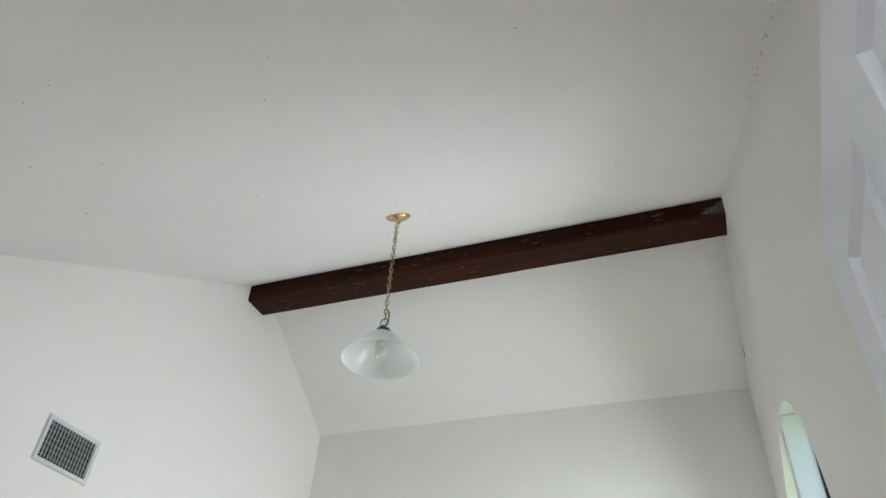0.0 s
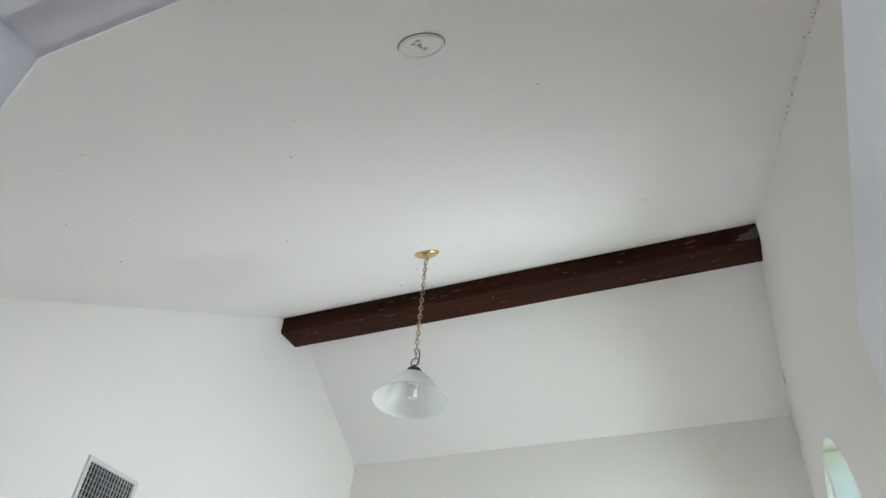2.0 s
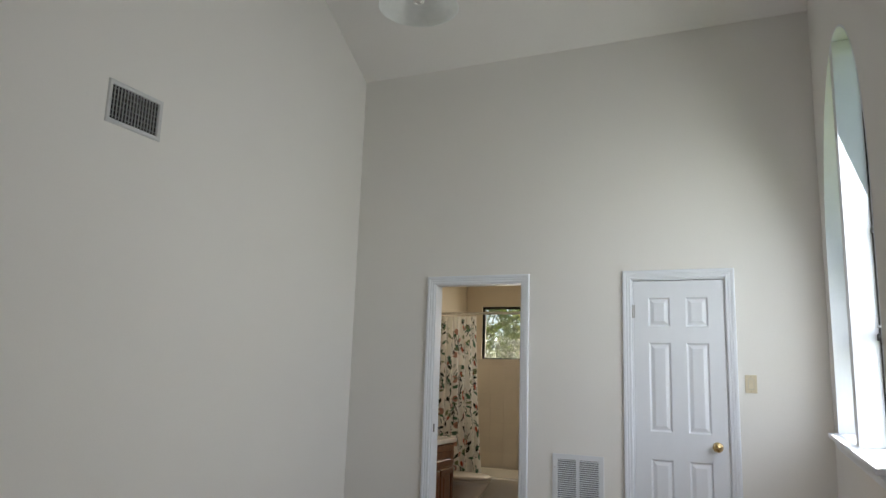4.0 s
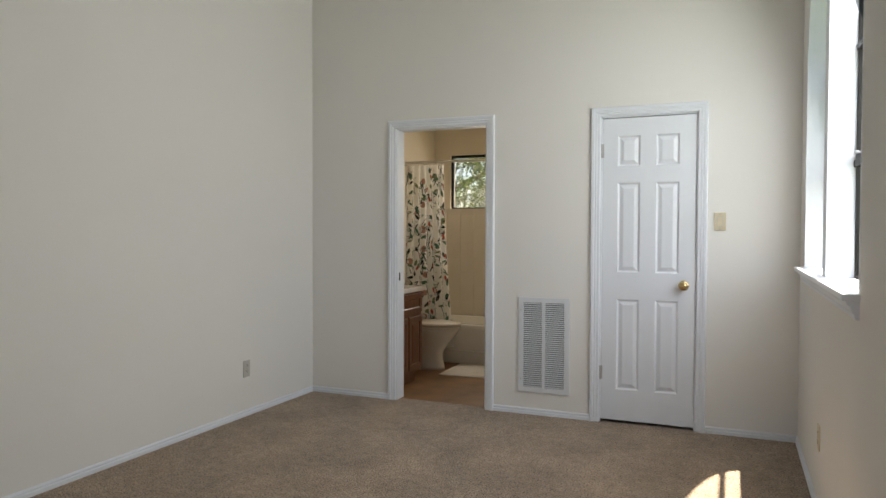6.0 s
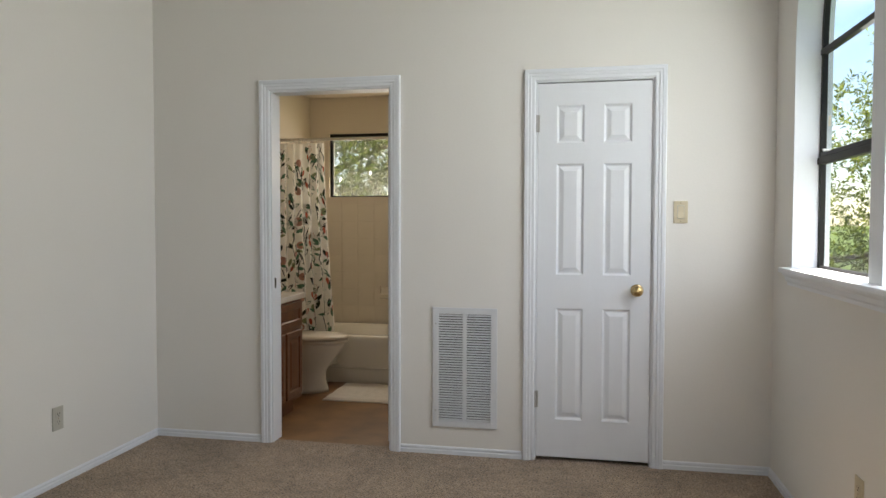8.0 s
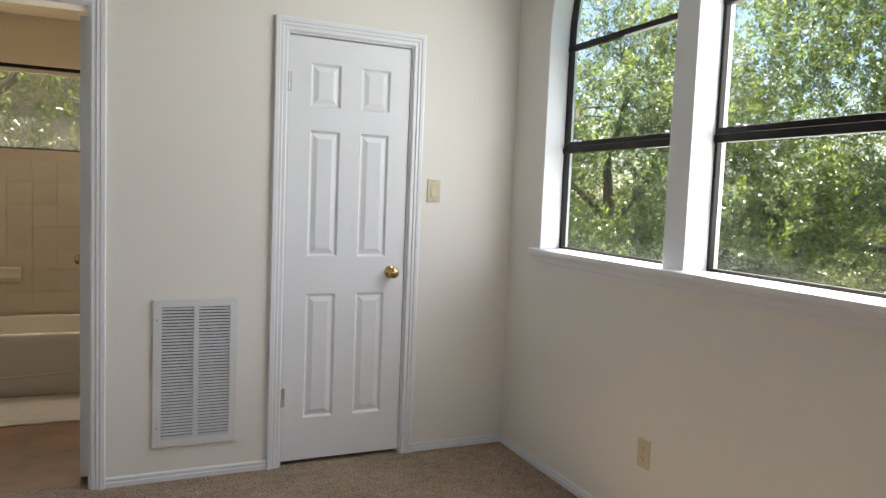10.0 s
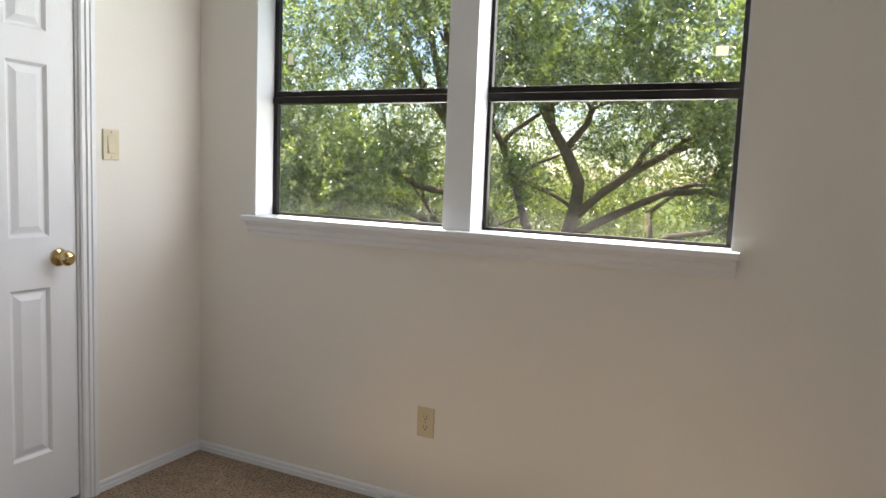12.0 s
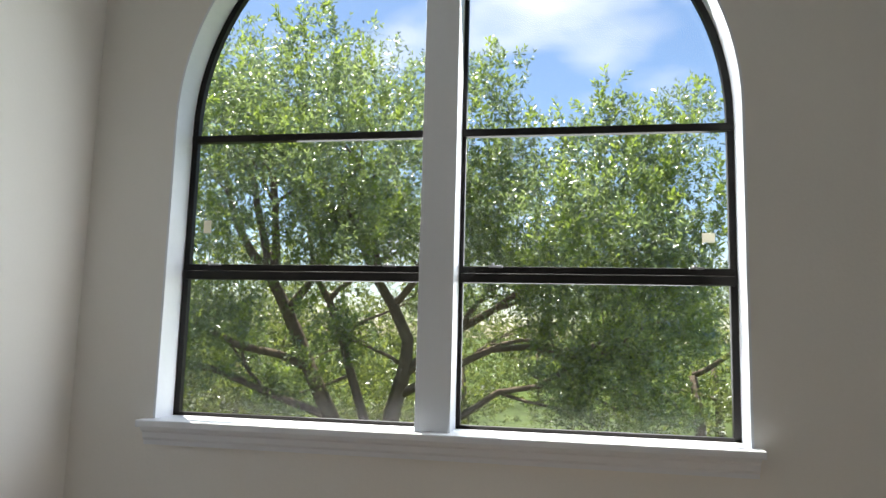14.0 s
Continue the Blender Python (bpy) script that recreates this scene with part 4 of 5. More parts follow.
bm = bmesh.new()
NU, NV = 110, 26
g = [[bm.verts.new(drape(i / NU, j / NV)) for j in range(NV + 1)] for i in range(NU + 1)]
for i in range(NU):
    for j in range(NV):
        bm.faces.new((g[i][j], g[i + 1][j], g[i + 1][j + 1], g[i][j + 1]))
cloth = part("cloth", bm, FABRIC, curtain, smooth=True)
for i in range(11):
    u = (i + 0.3) / 11
    q = drape(u, 0)
    o = part("hook", link_mesh(0.019, 0.022, 0.002, 14), CHROME, curtain, smooth=True)
    o.matrix_basis = pose(q.x, 1.54, 1.94, 0, 0, 90)

rng = random.Random(21)


def motif(pts, u0, v0, ang, size, material, name):
    """A flat print laid on the cloth: points in cloth units of metres."""
    bm = bmesh.new()
    vs = []
    c, s = math.cos(ang), math.sin(ang)
    for a, b in pts:
        du, dv = (a * c - b * s) * size, (a * s + b * c) * size
        u, v = u0 + du / 0.80, v0 + dv / 1.75
        if not 0.005 < u < 0.995 or not 0.003 < v < 0.995:
            bm.free()
            return
        q = drape(u, v)
        e = drape(min(u + 0.002, 1), v) - drape(u - 0.002, v)
        nrm = Vector((e.y, -e.x, 0)).normalized()
        vs.append(bm.verts.new(q + nrm * 0.0022))
    mid = sum((v.co for v in vs), Vector()) / len(vs)
    k = bm.verts.new(mid)
    for i in range(len(vs)):
        bm.faces.new((vs[i], vs[(i + 1) % len(vs)], k))
    part(name, bm, material, cloth)


LEAFP = [(0, 0), (0.25, 0.16), (0.55, 0.19), (0.82, 0.10), (1, 0), (0.82, -0.10), (0.55, -0.19), (0.25, -0.16)]
STEMP = [(0, 0.02), (0.3, 0.07), (0.65, 0.02), (1.0, 0.10), (1.0, 0.07), (0.65, -0.02), (0.3, 0.03), (0, -0.02)]
DISCP = [(0.5 * math.cos(2 * math.pi * k / 10), 0.5 * math.sin(2 * math.pi * k / 10)) for k in range(10)]
nv, nu = 16, 7
for j in range(nv):
    for i in range(nu):
        u = (i + 0.5 + 0.3 * (j % 2) + rng.uniform(-0.2, 0.2)) / nu
        v = (j + 0.5 + rng.uniform(-0.25, 0.25)) / nv
        a = rng.uniform(0.9, 2.2) * rng.choice((-1, 1))
        motif(STEMP, u, v, a, 0.13, FABRIC_L[1], "stem")
        for k in range(3):
            m = rng.choice((0, 0, 0, 1, 1, 4))
            motif(LEAFP, u + rng.uniform(-0.06, 0.06), v + rng.uniform(-0.03, 0.03), a + rng.choice((-1, 1)) * rng.uniform(0.5, 1.2), rng.uniform(0.05, 0.08), FABRIC_L[m], "leaf_print")
        if (i * 3 + j * 2) % 4 == 0:
            motif(DISCP, u + 0.05, v, 0, rng.uniform(0.05, 0.075), FABRIC_L[3], "flower_print")
            motif(LEAFP, u - 0.04, v + 0.02, 1.4, 0.06, FABRIC_L[2], "petal_print")
        elif (i + j) % 5 == 0:
            motif(DISCP, u - 0.04, v + 0.02, 0, 0.045, FABRIC_L[4], "flower_print")
            motif(LEAFP, u + 0.04, v - 0.015, -1.2, 0.055, FABRIC_L[2], "petal_print")
tagged(curtain, "white shower curtain printed with leaves and coral flowers", "shower curtain")

# shower head
sh = empty("shower_fixture")
part("arm", add_tube(bmesh.new(), [(BX0, 1.80, 1.98), (BX0 + 0.10, 1.80, 1.97), (BX0 + 0.17, 1.80, 1.92)], 0.010, 10), CHROME, sh, smooth=True)
o = part("head", lathe([(0.0005, 0.05), (0.012, 0.05), (0.02, 0.03), (0.040, 0.005), (0.040, -0.006), (0.0005, -0.006)], 20), BLACK, sh, "dark spray head", smooth=True)
o.matrix_basis = pose(BX0 + 0.20, 1.80, 1.90, 0, 35, 0)
tagged(sh, "chrome shower arm with dark head on the wall", "shower head")

# soap dish
soap = empty("soap_dish")
bm = bmesh.new()
add_prism(bm, [(BY - 0.008, 0.60), (BY - 0.055, 0.615), (BY - 0.075, 0.64), (BY - 0.072, 0.655), (BY - 0.05, 0.645), (BY - 0.03, 0.66), (BY - 0.02, 0.70), (BY - 0.008, 0.71)], "x", -2.72, -2.545)
part("tray", bm, TILE, soap)
for x in (-2.726, -2.549):
    part("cheek", box(x, x + 0.01, BY - 0.06, BY - 0.008, 0.605, 0.715, 0.003), TILE, soap)
tagged(soap, "cream ceramic soap dish set in the tiles", "soap dish")

# toilet
ty = 1.25
toilet = empty("toilet", Matrix.Diagonal((1, 1, 0.94, 1)))


def egg(x0, x1, hw, z, n=28):
    out = []
    for i in range(n):
        a = 2 * math.pi * i / n
        c, s = math.cos(a), math.sin(a)
        mx, hl = (x0 + x1) / 2, (x1 - x0) / 2
        k = 1 - 0.16 * max(c, 0)
        out.append((mx + hl * c, ty + hw * k * s, z))
    return out


def loft(levels):
    bm = bmesh.new()
    rings = [[bm.verts.new(q) for q in lv] for lv in levels]
    for a, b in zip(rings, rings[1:]):
        for i in range(len(a)):
            bm.faces.new((a[i], a[(i + 1) % len(a)], b[(i + 1) % len(a)], b[i]))
    bm.faces.new(rings[0])
    bm.faces.new(rings[-1])
    return bm


part("bowl", loft([egg(-3.305, -2.830, 0.118, -0.004), egg(-3.305, -2.835, 0.115, 0.03), egg(-3.295, -2.855, 0.108, 0.09), egg(-3.275, -2.855, 0.112, 0.17), egg(-3.275, -2.795, 0.138, 0.25), egg(-3.265, -2.735, 0.165, 0.33), egg(-3.255, -2.700, 0.182, 0.385), egg(-3.255, -2.695, 0.184, 0.405)]), PORC, toilet, smooth=True)
part("seat", loft([egg(-3.225, -2.685, 0.183, 0.406), egg(-3.225, -2.677, 0.190, 0.414), egg(-3.225, -2.680, 0.186, 0.424)]), SEATM, toilet, "cream plastic seat", smooth=True)
part("lid", loft([egg(-3.235, -2.687, 0.184, 0.434), egg(-3.235, -2.677, 0.192, 0.441), egg(-3.235, -2.685, 0.188, 0.458), egg(-3.215, -2.755, 0.14, 0.468)]), SEATM, toilet, "closed cream lid", smooth=True)
part("tank", box(-3.395, -3.20, ty - 0.22, ty + 0.22, 0.40, 0.74, 0.02), PORC, toilet, smooth=True)
part("tank_lid", box(-3.398, -3.19, ty - 0.23, ty + 0.23, 0.742, 0.775, 0.01), PORC, toilet, smooth=True)
tagged(toilet, "cream porcelain toilet with closed lid beside the vanity", "toilet")

# vanity
van = empty("vanity_cabinet")
VXF, VYE = -2.822, 0.695
part("body", box(BX0 + 0.003, VXF, T + 0.01, VYE, 0.10, 0.772), CHERRY, van)
part("toe_kick", box(BX0 + 0.003, VXF - 0.06, T + 0.01, VYE - 0.002, -0.004, 0.099), CHERRY, van)


def cab_front(name, y0, y1, z0, z1):
    bm = bmesh.new()
    x = VXF + 0.0005
    loops = []
    for off, out in ((0, 0.0), (0.0, 0.014), (0.004, 0.018), (0.040, 0.018), (0.048, 0.010), (0.054, 0.010), (0.075, 0.016)):
        if min(y1 - y0, z1 - z0) / 2 <= off + 0.006:
            break
        loops.append([bm.verts.new((x + out, yy, zz)) for yy, zz in ((y0 + off, z0 + off), (y1 - off, z0 + off), (y1 - off, z1 - off), (y0 + off, z1 - off))])
    for a, b in zip(loops, loops[1:]):
        for i in range(4):
            bm.faces.new((a[i], a[(i + 1) % 4], b[(i + 1) % 4], b[i]))
    bm.faces.new(loops[-1])
    return part(name, bm, CHERRY, van)


cab_front("door", 0.16, 0.405, 0.13, 0.565)
cab_front("door", 0.425, 0.675, 0.13, 0.565)
cab_front("drawer_front", 0.16, 0.675, 0.595, 0.755)
tagged(van, "reddish brown wooden vanity with raised panel doors", "vanity")
vt = empty("countertop")
part("slab", box(BX0 + 0.003, VXF + 0.03, T + 0.006, VYE + 0.015, 0.7725, 0.812, 0.008), MARBLE, vt)
part("splash", box(BX0 + 0.003, BX0 + 0.022, T + 0.006, VYE + 0.010, 0.812, 0.90, 0.004), MARBLE, vt)
tagged(vt, "cream cultured marble top on the vanity", "countertop")

# bath mat
bm = bmesh.new()
nx, ny = 40, 18
g = []
for i in range(nx + 1):
    row = []
    for j in range(ny + 1):
        e = min(i, nx - i, j, ny - j)
        row.append(bm.verts.new((-2.785 + 0.80 * i / nx + 0.004 * math.sin(j), 0.99 + 0.535 * j / ny + 0.004 * math.sin(i * 0.7), (0.004 if e == 0 else 0.014 + 0.003 * noise.noise(Vector((i * 0.5, j * 0.5, 3)))))))
    g.append(row)
for i in range(nx):
    for j in range(ny):
        bm.faces.new((g[i][j], g[i + 1][j], g[i + 1][j + 1], g[i][j + 1]))
bt = bmesh.ops.extrude_face_region(bm, geom=list(bm.faces))
for v in [q for q in bt["geom"] if isinstance(q, bmesh.types.BMVert)]:
    v.co.z = -0.003
tagged(part("bath_mat", bm, MATW, smooth=False), "off-white cotton bath mat in front of the bathtub", "bath mat")

# ---- outdoors ----
GZ = -3.1
structure(part("ground", box(-2500, 2500, -2500, 2500, GZ - 0.5, GZ), GRASS), "sunlit rough lawn below the trees", "ground")


def leaf_cloud(name, centres, per, spread, size, material, parent, seed, label="", twig=14, up=0.7):
    """Sprays of narrow folded leaves set along short twigs round the centres, one mesh."""
    r = np.random.default_rng(seed)
    c = np.asarray(centres, float)
    nt = max(1, per // twig)
    foot = np.repeat(c, nt, axis=0) + r.normal(0, 1, (len(c) * nt, 3)) * np.asarray(spread)
    td = r.normal(0, 1, (len(foot), 3)) + np.array((0, 0, up))
    td /= np.linalg.norm(td, axis=1)[:, None]
    tl = size * r.uniform(2.0, 4.5, (len(foot), 1))
    u = np.tile(np.linspace(0.05, 1.0, twig), len(foot))[:, None]
    td, tl = np.repeat(td, twig, axis=0), np.repeat(tl, twig, axis=0)
    base = np.repeat(foot, twig, axis=0) + td * tl * u
    side = r.normal(0, 1, base.shape)
    side -= td * (side * td).sum(axis=1)[:, None]
    side /= np.linalg.norm(side, axis=1)[:, None]
    d0 = td * (0.25 + 0.75 * u) + side * 0.9
    n = len(base)
    d = d0
    d /= np.linalg.norm(d, axis=1)[:, None]
    s = np.cross(d, r.normal(0, 1, (n, 3)))
    s /= np.linalg.norm(s, axis=1)[:, None]
    up = np.cross(s, d)
    ln = size * r.uniform(0.6, 1.35, (n, 1))
    w = ln * 0.16
    a, t = base, base + d * ln
    p, q = base + d * ln * 0.5 + s * w + up * w * 0.35, base + d * ln * 0.5 - s * w + up * w * 0.35
    v = np.stack([a, p, t, q], axis=1).reshape(-1, 3)
    me = bpy.data.meshes.new(name)
    me.vertices.add(4 * n)
    me.vertices.foreach_set("co", v.ravel())
    k = np.arange(n)[:, None] * 4
    tri = np.concatenate([k + np.array((0, 1, 2)), k + np.array((0, 2, 3))], axis=1).reshape(-1)
    me.loops.add(6 * n)
    me.loops.foreach_set("vertex_index", tri.astype(np.int32))
    me.polygons.add(2 * n)
    me.polygons.foreach_set("loop_start", np.arange(2 * n, dtype=np.int32) * 3)
    me.update(calc_edges=True)
    me.materials.append(material)
    ob = new(name, me)
    ob.parent = parent
    if label:
        ob["label"] = label
    return ob


def limb(bm, p, d, length, r0, depth, rnd, tips, droop=0.0):
    """A crooked tapering limb that forks; tips collects where twigs end."""
    pts, radii = [Vector(p)], [r0]
    n = 7
    d = Vector(d).normalized()
    for i in range(n):
        d = (d + Vector((rnd.gauss(0, 0.13), rnd.gauss(0, 0.13), rnd.gauss(0, 0.10) - droop * 0.05))).normalized()
        pts.append(pts[-1] + d * length / n)
        radii.append(r0 * (1 - 0.55 * (i + 1) / n))
    add_tube(bm, pts, radii, 8 if r0 > 0.05 else 5)
    if depth == 0:
        tips.extend([pts[-1], pts[-3]])
        return
    for k in range(3 if depth > 1 else 4):
        i = rnd.randint(3, n)
        nd = (d + Vector((rnd.gauss(0, 0.65), rnd.gauss(0, 0.65), rnd.gauss(0.12, 0.4)))).normalized()
        limb(bm, pts[i], nd, length * rnd.uniform(0.5, 0.75), radii[i] * 0.62, depth - 1, rnd, tips, droop)


def tree(name, stems, label, seed, per=60, spread=(0.30, 0.30, 0.22), size=0.095, extra=(), material=LEAF_NEAR, young=True):
    """stems: (foot, [(point, radius), ...], limbs at the end)."""
    base = empty(name)
    rnd = random.Random(seed)
    tips = []
    bm = bmesh.new()
    for path, limbs in stems:
        pts = [Vector(q[:3]) for q in path]
        add_tube(bm, pts, [q[3] * 0.74 for q in path], 12)
        for at, d, ln, r in limbs:
            limb(bm, pts[at], d, ln, r, 2, rnd, tips, 0.6)
    part("trunk", bm, BARK, base, "grey furrowed bark", smooth=True)
    pts = [tuple(q) for q in tips] + list(extra)
    leaf_cloud("crown", pts, per, spread, size, material, base, seed, "dense small glossy leaves")
    if young:
        hi = [q for q in pts if rnd.random() < 0.42]
        leaf_cloud("young_shoots", [(a, b, c + 0.2) for a, b, c in hi], 72, (0.12, 0.12, 0.16), size * 1.15, LEAF_YOUNG, base, seed + 1, "pale green new leaves", 24, 2.6)
    return tagged(base, label, "tree", group="oaks outside the windows")


def blob(rnd, n, cx, cy, cz, rx, ry, rz):
    out = []
    while len(out) < n:
        p = Vector((rnd.uniform(-1, 1), rnd.uniform(-1, 1), rnd.uniform(-1, 1)))
        if 0.35 < p.length < 1 and noise.noise(p * 2.3 + Vector((cx, cy, cz))) > -0.12:
            out.append((cx + p.x * rx, cy + p.y * ry, cz + p.z * rz))
    return out


rnd = random.Random(5)
crownA = blob(rnd, 430, 9.6, 2.7, 4.55, 2.6, 3.7, 2.35) + blob(rnd, 130, 9.0, 6.3, 2.6, 2.4, 2.4, 2.6) + blob(rnd, 36, 10.2, 6.6, 0.4, 1.4, 2.2, 0.8) + blob(rnd, 170, 10.2, 8.4, 4.4, 2.2, 2.3, 2.5)
tree("oak_tree", [
    ([(11.4, 2.5, GZ, 0.34), (11.45, 2.8, -1.2, 0.27), (11.5, 2.95, -0.3, 0.23), (11.5, 3.45, 0.65, 0.20), (11.5, 3.7, 1.22, 0.19), (11.45, 3.96, 1.79, 0.18), (11.3, 4.25, 2.4, 0.15), (11.1, 4.5, 3.6, 0.10)],
     [(5, (-0.3, -0.7, 0.8), 1.8, 0.10), (6, (-0.5, 0.5, 0.9), 2.6, 0.10), (6, (-0.2, -0.6, 0.8), 2.4, 0.10), (7, (-0.3, 0.3, 0.9), 2.4, 0.08)]),
    ([(11.5, 3.45, 0.65, 0.12), (11.3, 4.03, 0.92, 0.11), (11.1, 4.8, 1.07, 0.10), (10.9, 5.45, 1.4, 0.085), (10.7, 6.3, 1.45, 0.06), (10.5, 7.2, 1.8, 0.04)],
     [(2, (-0.5, 0.7, 0.6), 1.6, 0.05), (3, (-0.2, 0.9, -0.15), 1.5, 0.05), (4, (-0.4, 0.8, 0.5), 1.6, 0.05)]),
    ([(11.5, 2.95, -0.3, 0.12), (11.2, 4.15, 0.15, 0.10), (11.0, 4.75, 0.42, 0.09), (10.8, 5.25, 0.63, 0.08), (10.5, 6.0, 0.67, 0.06), (10.3, 6.9, 0.85, 0.035)],
     [(1, (-0.2, 0.7, 0.7), 1.3, 0.05), (3, (-0.3, 0.9, 0.3), 1.5, 0.045), (4, (-0.2, 0.9, -0.1), 1.4, 0.04)]),
    ([(11.7, 2.1, GZ, 0.2), (11.6, 2.2, -0.6, 0.14), (11.5, 2.57, 0.57, 0.12), (11.5, 2.78, 1.24, 0.11), (11.5, 3.1, 2.03, 0.10), (11.5, 3.4, 2.5, 0.09), (11.4, 3.6, 3.6, 0.06)],
     [(2, (0.0, 0.7, -0.35), 1.2, 0.04), (3, (0.1, -0.7, 0.6), 1.5, 0.045), (4, (0.1, -0.5, 0.8), 2.0, 0.06), (5, (-0.4, -0.4, 0.9), 2.2, 0.06)]),
], "large live oak with forking limbs and dense crown", 7, per=126, spread=(0.20, 0.20, 0.15), size=0.092, extra=crownA)
crownB = blob(rnd, 230, 9.7, -1.3, 3.15, 2.2, 2.3, 1.35) + blob(rnd, 100, 9.6, -3.0, 2.4, 1.5, 1.0, 1.7) + blob(rnd, 24, 10.4, -2.4, 1.3, 1.2, 1.6, 0.8)
crownB += [(9.5, y + rnd.gauss(0, 0.10), z) for y, z0, z1 in ((-0.6, 4.8, 6.1), (-2.45, 4.6, 5.35), (-2.75, 4.5, 5.1), (-3.45, 4.0, 4.9), (-1.4, 4.6, 5.0), (-3.9, 2.4, 3.9)) for z in np.arange(z0, z1, 0.16)]
tree("oak_tree", [
    ([(12.0, 1.9, GZ, 0.34), (11.8, 1.9, -1.0, 0.26), (11.5, 1.72, -0.23, 0.22), (11.5, 1.47, 0.72, 0.19), (11.5, 1.43, 1.28, 0.17), (11.5, 1.75, 1.94, 0.15), (11.5, 2.06, 2.4, 0.13), (11.4, 2.2, 3.5, 0.09)],
     [(3, (0.2, 0.8, 0.5), 1.4, 0.05), (5, (-0.1, -0.6, 0.8), 2.2, 0.08), (6, (-0.4, 0.5, 0.9), 2.2, 0.08), (7, (-0.2, -0.3, 0.9), 2.2, 0.07)]),
    ([(11.5, 1.47, 0.6, 0.13), (11.45, 1.0, 1.05, 0.12), (11.4, 0.4, 1.5, 0.11), (11.3, -0.3, 1.9, 0.09), (11.2, -1.1, 2.5, 0.07), (11.0, -1.8, 3.2, 0.05)],
     [(2, (-0.2, -0.6, 0.7), 1.8, 0.06), (3, (-0.3, -0.8, 0.2), 1.8, 0.05), (4, (-0.2, -0.7, 0.6), 2.0, 0.05), (5, (0, -0.5, 0.9), 1.8, 0.04)]),
    ([(11.5, 1.55, 0.2, 0.12), (11.4, 0.4, 0.82, 0.10), (11.3, -0.26, 1.14, 0.09), (11.2, -1.03, 1.21, 0.08), (11.1, -1.5, 1.1, 0.07), (11.0, -2.2, 0.95, 0.05), (10.8, -3.2, 1.2, 0.03)],
     [(2, (-0.2, -0.8, 0.5), 1.5, 0.05), (4, (0.1, -0.9, 0.35), 1.5, 0.045), (5, (-0.2, -0.9, 0.4), 1.5, 0.04)]),
    ([(11.6, 1.65, -0.6, 0.11), (11.4, 0.3, -0.15, 0.09), (11.3, -0.4, 0.34, 0.08), (11.2, -1.15, 0.48, 0.07), (11.1, -1.8, 0.92, 0.05), (10.9, -2.7, 1.3, 0.03)],
     [(2, (-0.1, -0.9, -0.1), 1.4, 0.04), (3, (-0.2, -0.9, 0.1), 1.5, 0.04), (4, (0.0, -0.8, 0.5), 1.4, 0.035)]),
], "live oak with limbs spreading low and leafy crown", 9, per=119, spread=(0.20, 0.20, 0.15), size=0.092, extra=crownB)
crownD = blob(rnd, 330, 8.0, 11.0, 2.9, 3.4, 3.6, 3.6) + blob(rnd, 110, 7.0, 10.0, -0.4, 2.6, 3.0, 1.6)
tree("oak_tree", [
    ([(9.0, 11.0, GZ, 0.32), (9.0, 11.0, -1.0, 0.24), (8.8, 10.8, 0.8, 0.19), (8.7, 10.9, 2.4, 0.14)],
     [(1, (-0.8, -0.6, 0.7), 3.0, 0.11), (2, (0.6, -0.7, 0.8), 3.0, 0.11), (2, (-0.6, 0.6, 0.8), 2.8, 0.10), (3, (0.1, -0.3, 1.0), 2.6, 0.09)]),
], "shady live oak with foliage down to its foot", 13, per=190, spread=(0.26, 0.26, 0.2), extra=crownD)
for k, (x, y, s, h) in enumerate(((20, 9, 1.0, 0.2), (24, 2, 1.1, -0.2), (22, -6, 0.9, -0.6), (18, 16, 1.1, 0.4), (34, -9, 1.2, -0.8), (36, 12, 1.3, 0.3), (46, 0, 1.4, 0.0), (30, 22, 1.2, 0.4), (12, 20, 1.1, 0.5), (48, -22, 1.3, 0), (52, 26, 1.4, 0))):
    r = random.Random(40 + k)
    c = blob(r, 210, x, y, 1.7 * s + h, 4.2 * s, 4.8 * s, 3.6 * s)
    tree("oak_tree", [([(x, y, GZ, 0.3), (x + 0.1, y, -1.4, 0.22), (x + 0.2, y + 0.2, 0.3, 0.17)], [(1, (0.3, 1, 0.6), 3.0, 0.10), (2, (-0.2, -1, 0.6), 3.0, 0.10)])],
         "sunlit oak standing farther off on the lawn", 60 + k, per=60, spread=(0.5, 0.5, 0.36), size=0.19, extra=c, material=LEAF_FAR, young=False)
for k, (x, y, s) in enumerate(((-4.4, 9.2, 0.72), (-7.5, 12.5, 1.1), (5.5, 11.5, 0.9))):
    r = random.Random(80 + k)
    c = blob(r, 170, x, y, 2.0, 3.0 * s, 2.4 * s, 2.6)
    tree("oak_tree", [([(x + 0.9, y - 1.2, GZ, 0.3), (x + 0.8, y - 1.2, 0.5, 0.16), (x + 0.4, y - 1.0, 2.2, 0.12)], [(1, (-0.8, 0.3, 0.8), 2.6, 0.10), (2, (0.6, 0, 0.7), 2.4, 0.08)])],
         "leafy oak close behind the bathroom window", 90 + k, per=110, spread=(0.32, 0.32, 0.25), size=0.11, extra=c, material=LEAF_FAR, young=False)

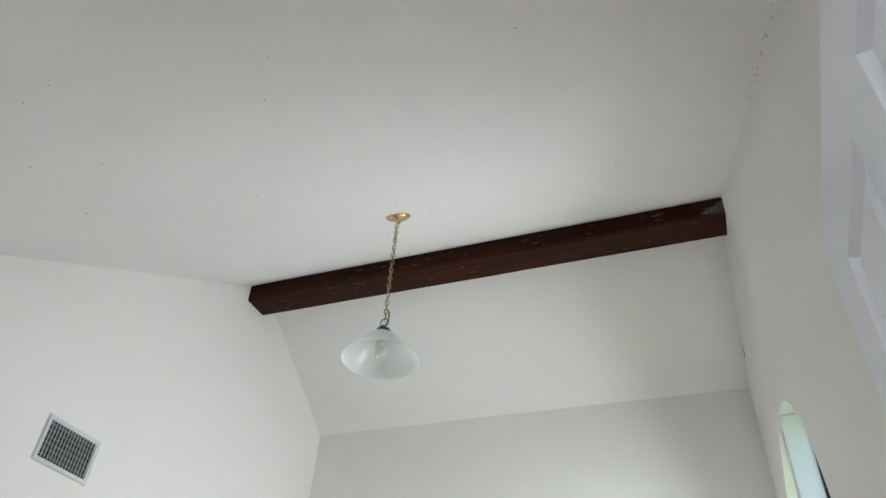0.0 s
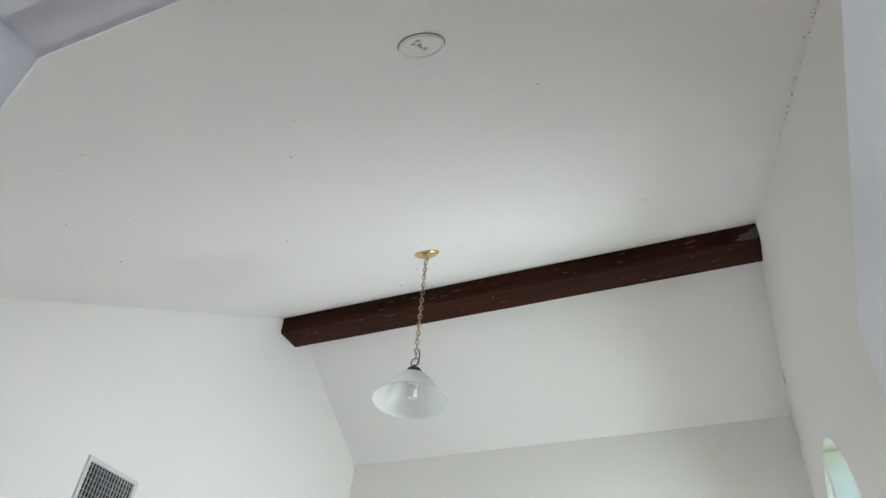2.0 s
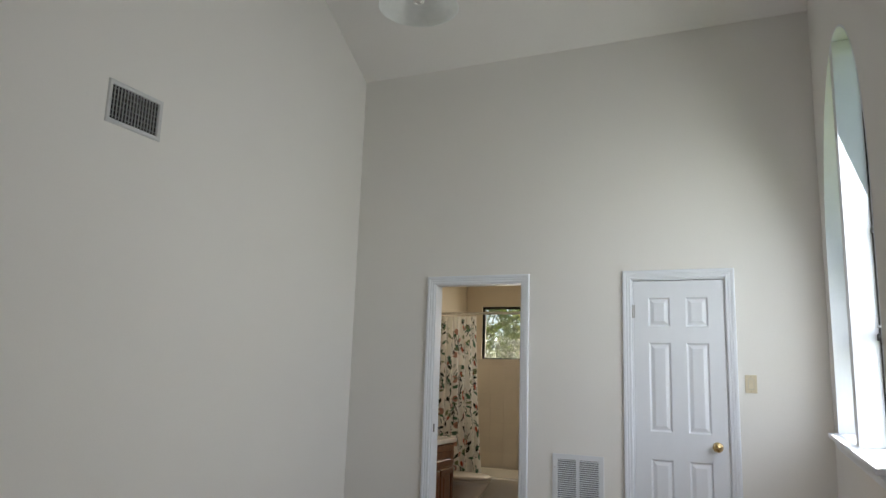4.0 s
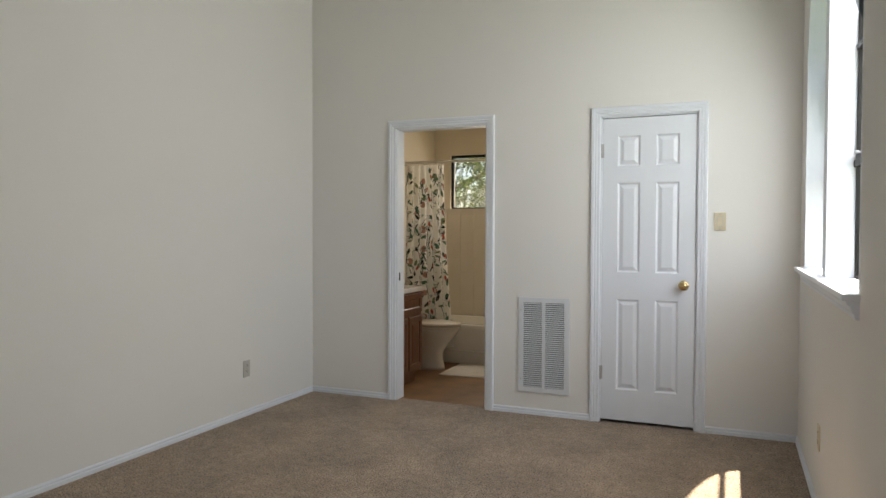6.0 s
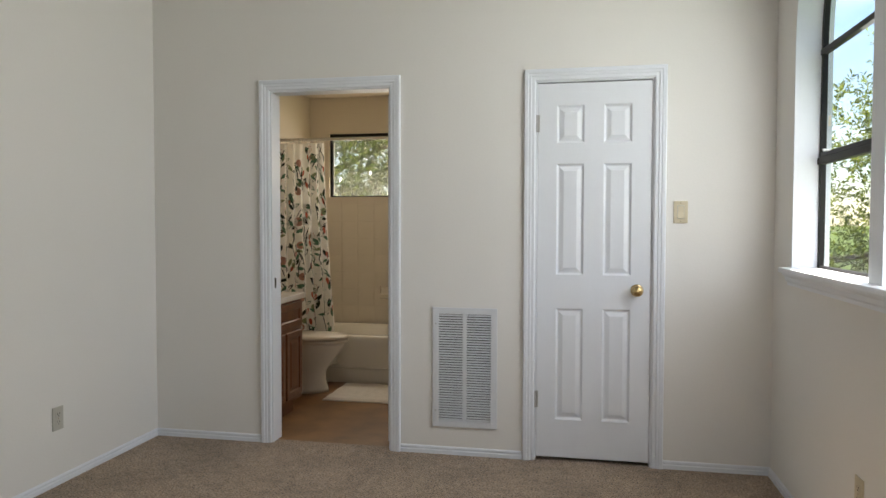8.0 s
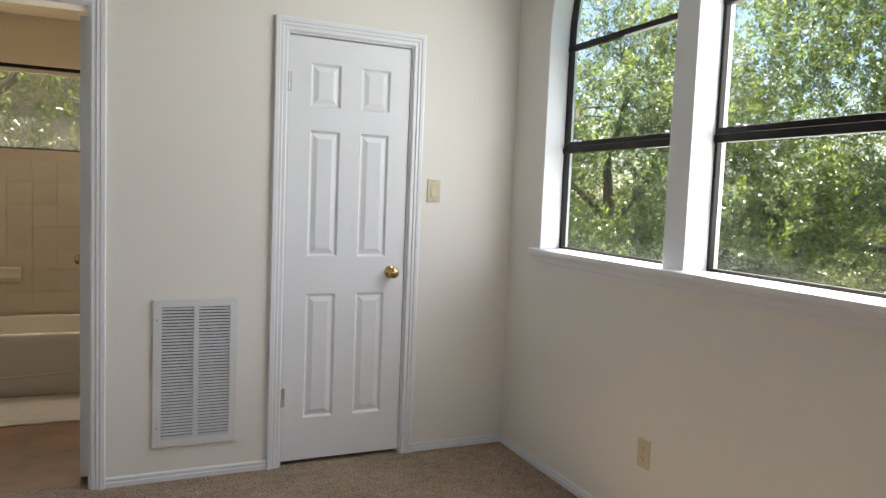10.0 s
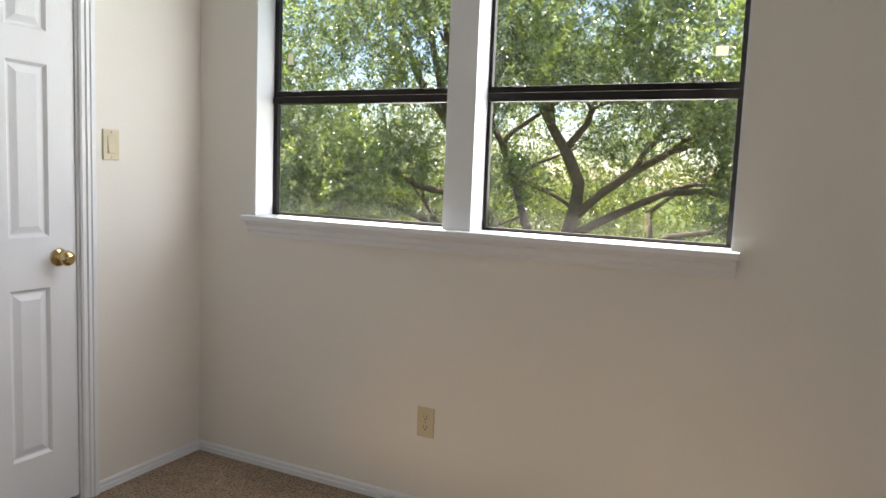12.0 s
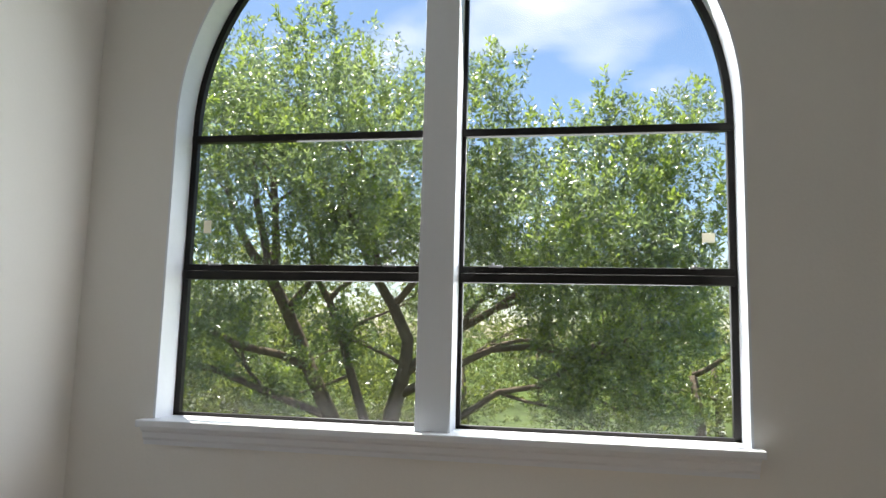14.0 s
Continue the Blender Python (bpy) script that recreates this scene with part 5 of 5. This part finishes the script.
for k, (x, y, w) in enumerate(((17, 7.5, 2.4), (19, 12, 2.8), (18, 3.2, 2.0), (24, 6.5, 3.2), (27, 14, 3.4), (30, 4, 3.2), (26, -3, 2.6), (15, 11, 2.2))):
    r = random.Random(120 + k)
    c = blob(r, 110, x, y, -1.1, w * 0.8, w, 1.7)
    tree("shrub", [([(x, y, GZ, 0.07), (x + 0.1, y + 0.1, -2.0, 0.05)], [(1, (0.3, 0.6, 0.9), 1.6, 0.04), (1, (-0.2, -0.7, 0.9), 1.6, 0.04)])],
         "bushy sunlit shrub under the oak trees", 140 + k, per=45, spread=(0.4, 0.4, 0.3), size=0.15, extra=c, material=LEAF_FAR, young=False)


# ---- woods in the distance ----
r = random.Random(300)
ring = [(r.uniform(58, 70), r.uniform(-70, 95), r.uniform(-2.6, 3.0) + 2.2 * noise.noise(Vector((k * 0.37, 1.7, 0)))) for k in range(620)]
woods = leaf_cloud("far_woods", ring, 56, (1.6, 1.8, 1.5), 0.55, LEAF_FAR, None, 301)
tagged(woods, "sunlit green woods at the far edge of the lawn", "woods", kind="stuff")

# ---- neighbouring house behind the bathroom ----
house = empty("house")
part("wall", box(-4.6, 3.0, 14.5, 21.0, GZ, 4.6), BRICKM, house, "pale pinkish brick wall")
bm = bmesh.new()
add_prism(bm, [(14.0, 4.5), (17.75, 6.6), (21.5, 4.5), (21.5, 4.72), (17.75, 6.85), (14.0, 4.72)], "x", -5.0, 3.4)
part("roof", bm, mat("grey_shingle", (0.16, 0.145, 0.13), 0.95, var=0.25, scale=6, bump=0.5, bump_scale=30), house, "weathered grey shingle roof")
tagged(house, "brick neighbouring house behind the trees", "house")

# ---- storey below the rooms ----
bm = box(LX - T, T + 0.03, NY - T, T, GZ, -0.121)
add_box(bm, BX0 - 0.1, BX1 + 0.1, T, BY + 0.14, GZ, -0.121)
add_box(bm, -1.8, 0.3, -7.1, NY - T, GZ, -0.121)
structure(part("lower_storey", bm, BRICKM), "brick lower storey of the house", "wall")

# ---- wall tiles of the tub surround, piece by piece ----
backer = part("tile_backer", box(BX0 + 0.001, BX1 - 0.001, BY - 0.004, BY - 0.0005, 0.38, WZ0), GROUT)
structure(backer, "grout bed of cream wall tiles around the bathtub", "wall tiles")
ts = 0.1524
tile_mesh = None
row = 0
z = 0.385
while z < WZ0 - 0.03:
    h = min(ts, WZ0 - z)
    x = BX0 + 0.004
    while x < BX1 - 0.02:
        w = min(ts, BX1 - 0.003 - x)
        if w > ts - 0.001 and h > ts - 0.001:
            if tile_mesh is None:
                o = part("tile", box(0.0012, ts - 0.0012, -0.004, 0.0, 0.0012, ts - 0.0012, 0.0012), TILE, backer)
                tile_mesh = o.data
            else:
                o = new("tile", tile_mesh)
                o.parent = backer
            o.location = (x, BY - 0.0035, z)
        else:
            o = part("tile", box(0.0012, w - 0.0012, -0.004, 0.0, 0.0012, h - 0.0012), TILE, backer)
            o.location = (x, BY - 0.0035, z)
        x += ts
    z += ts
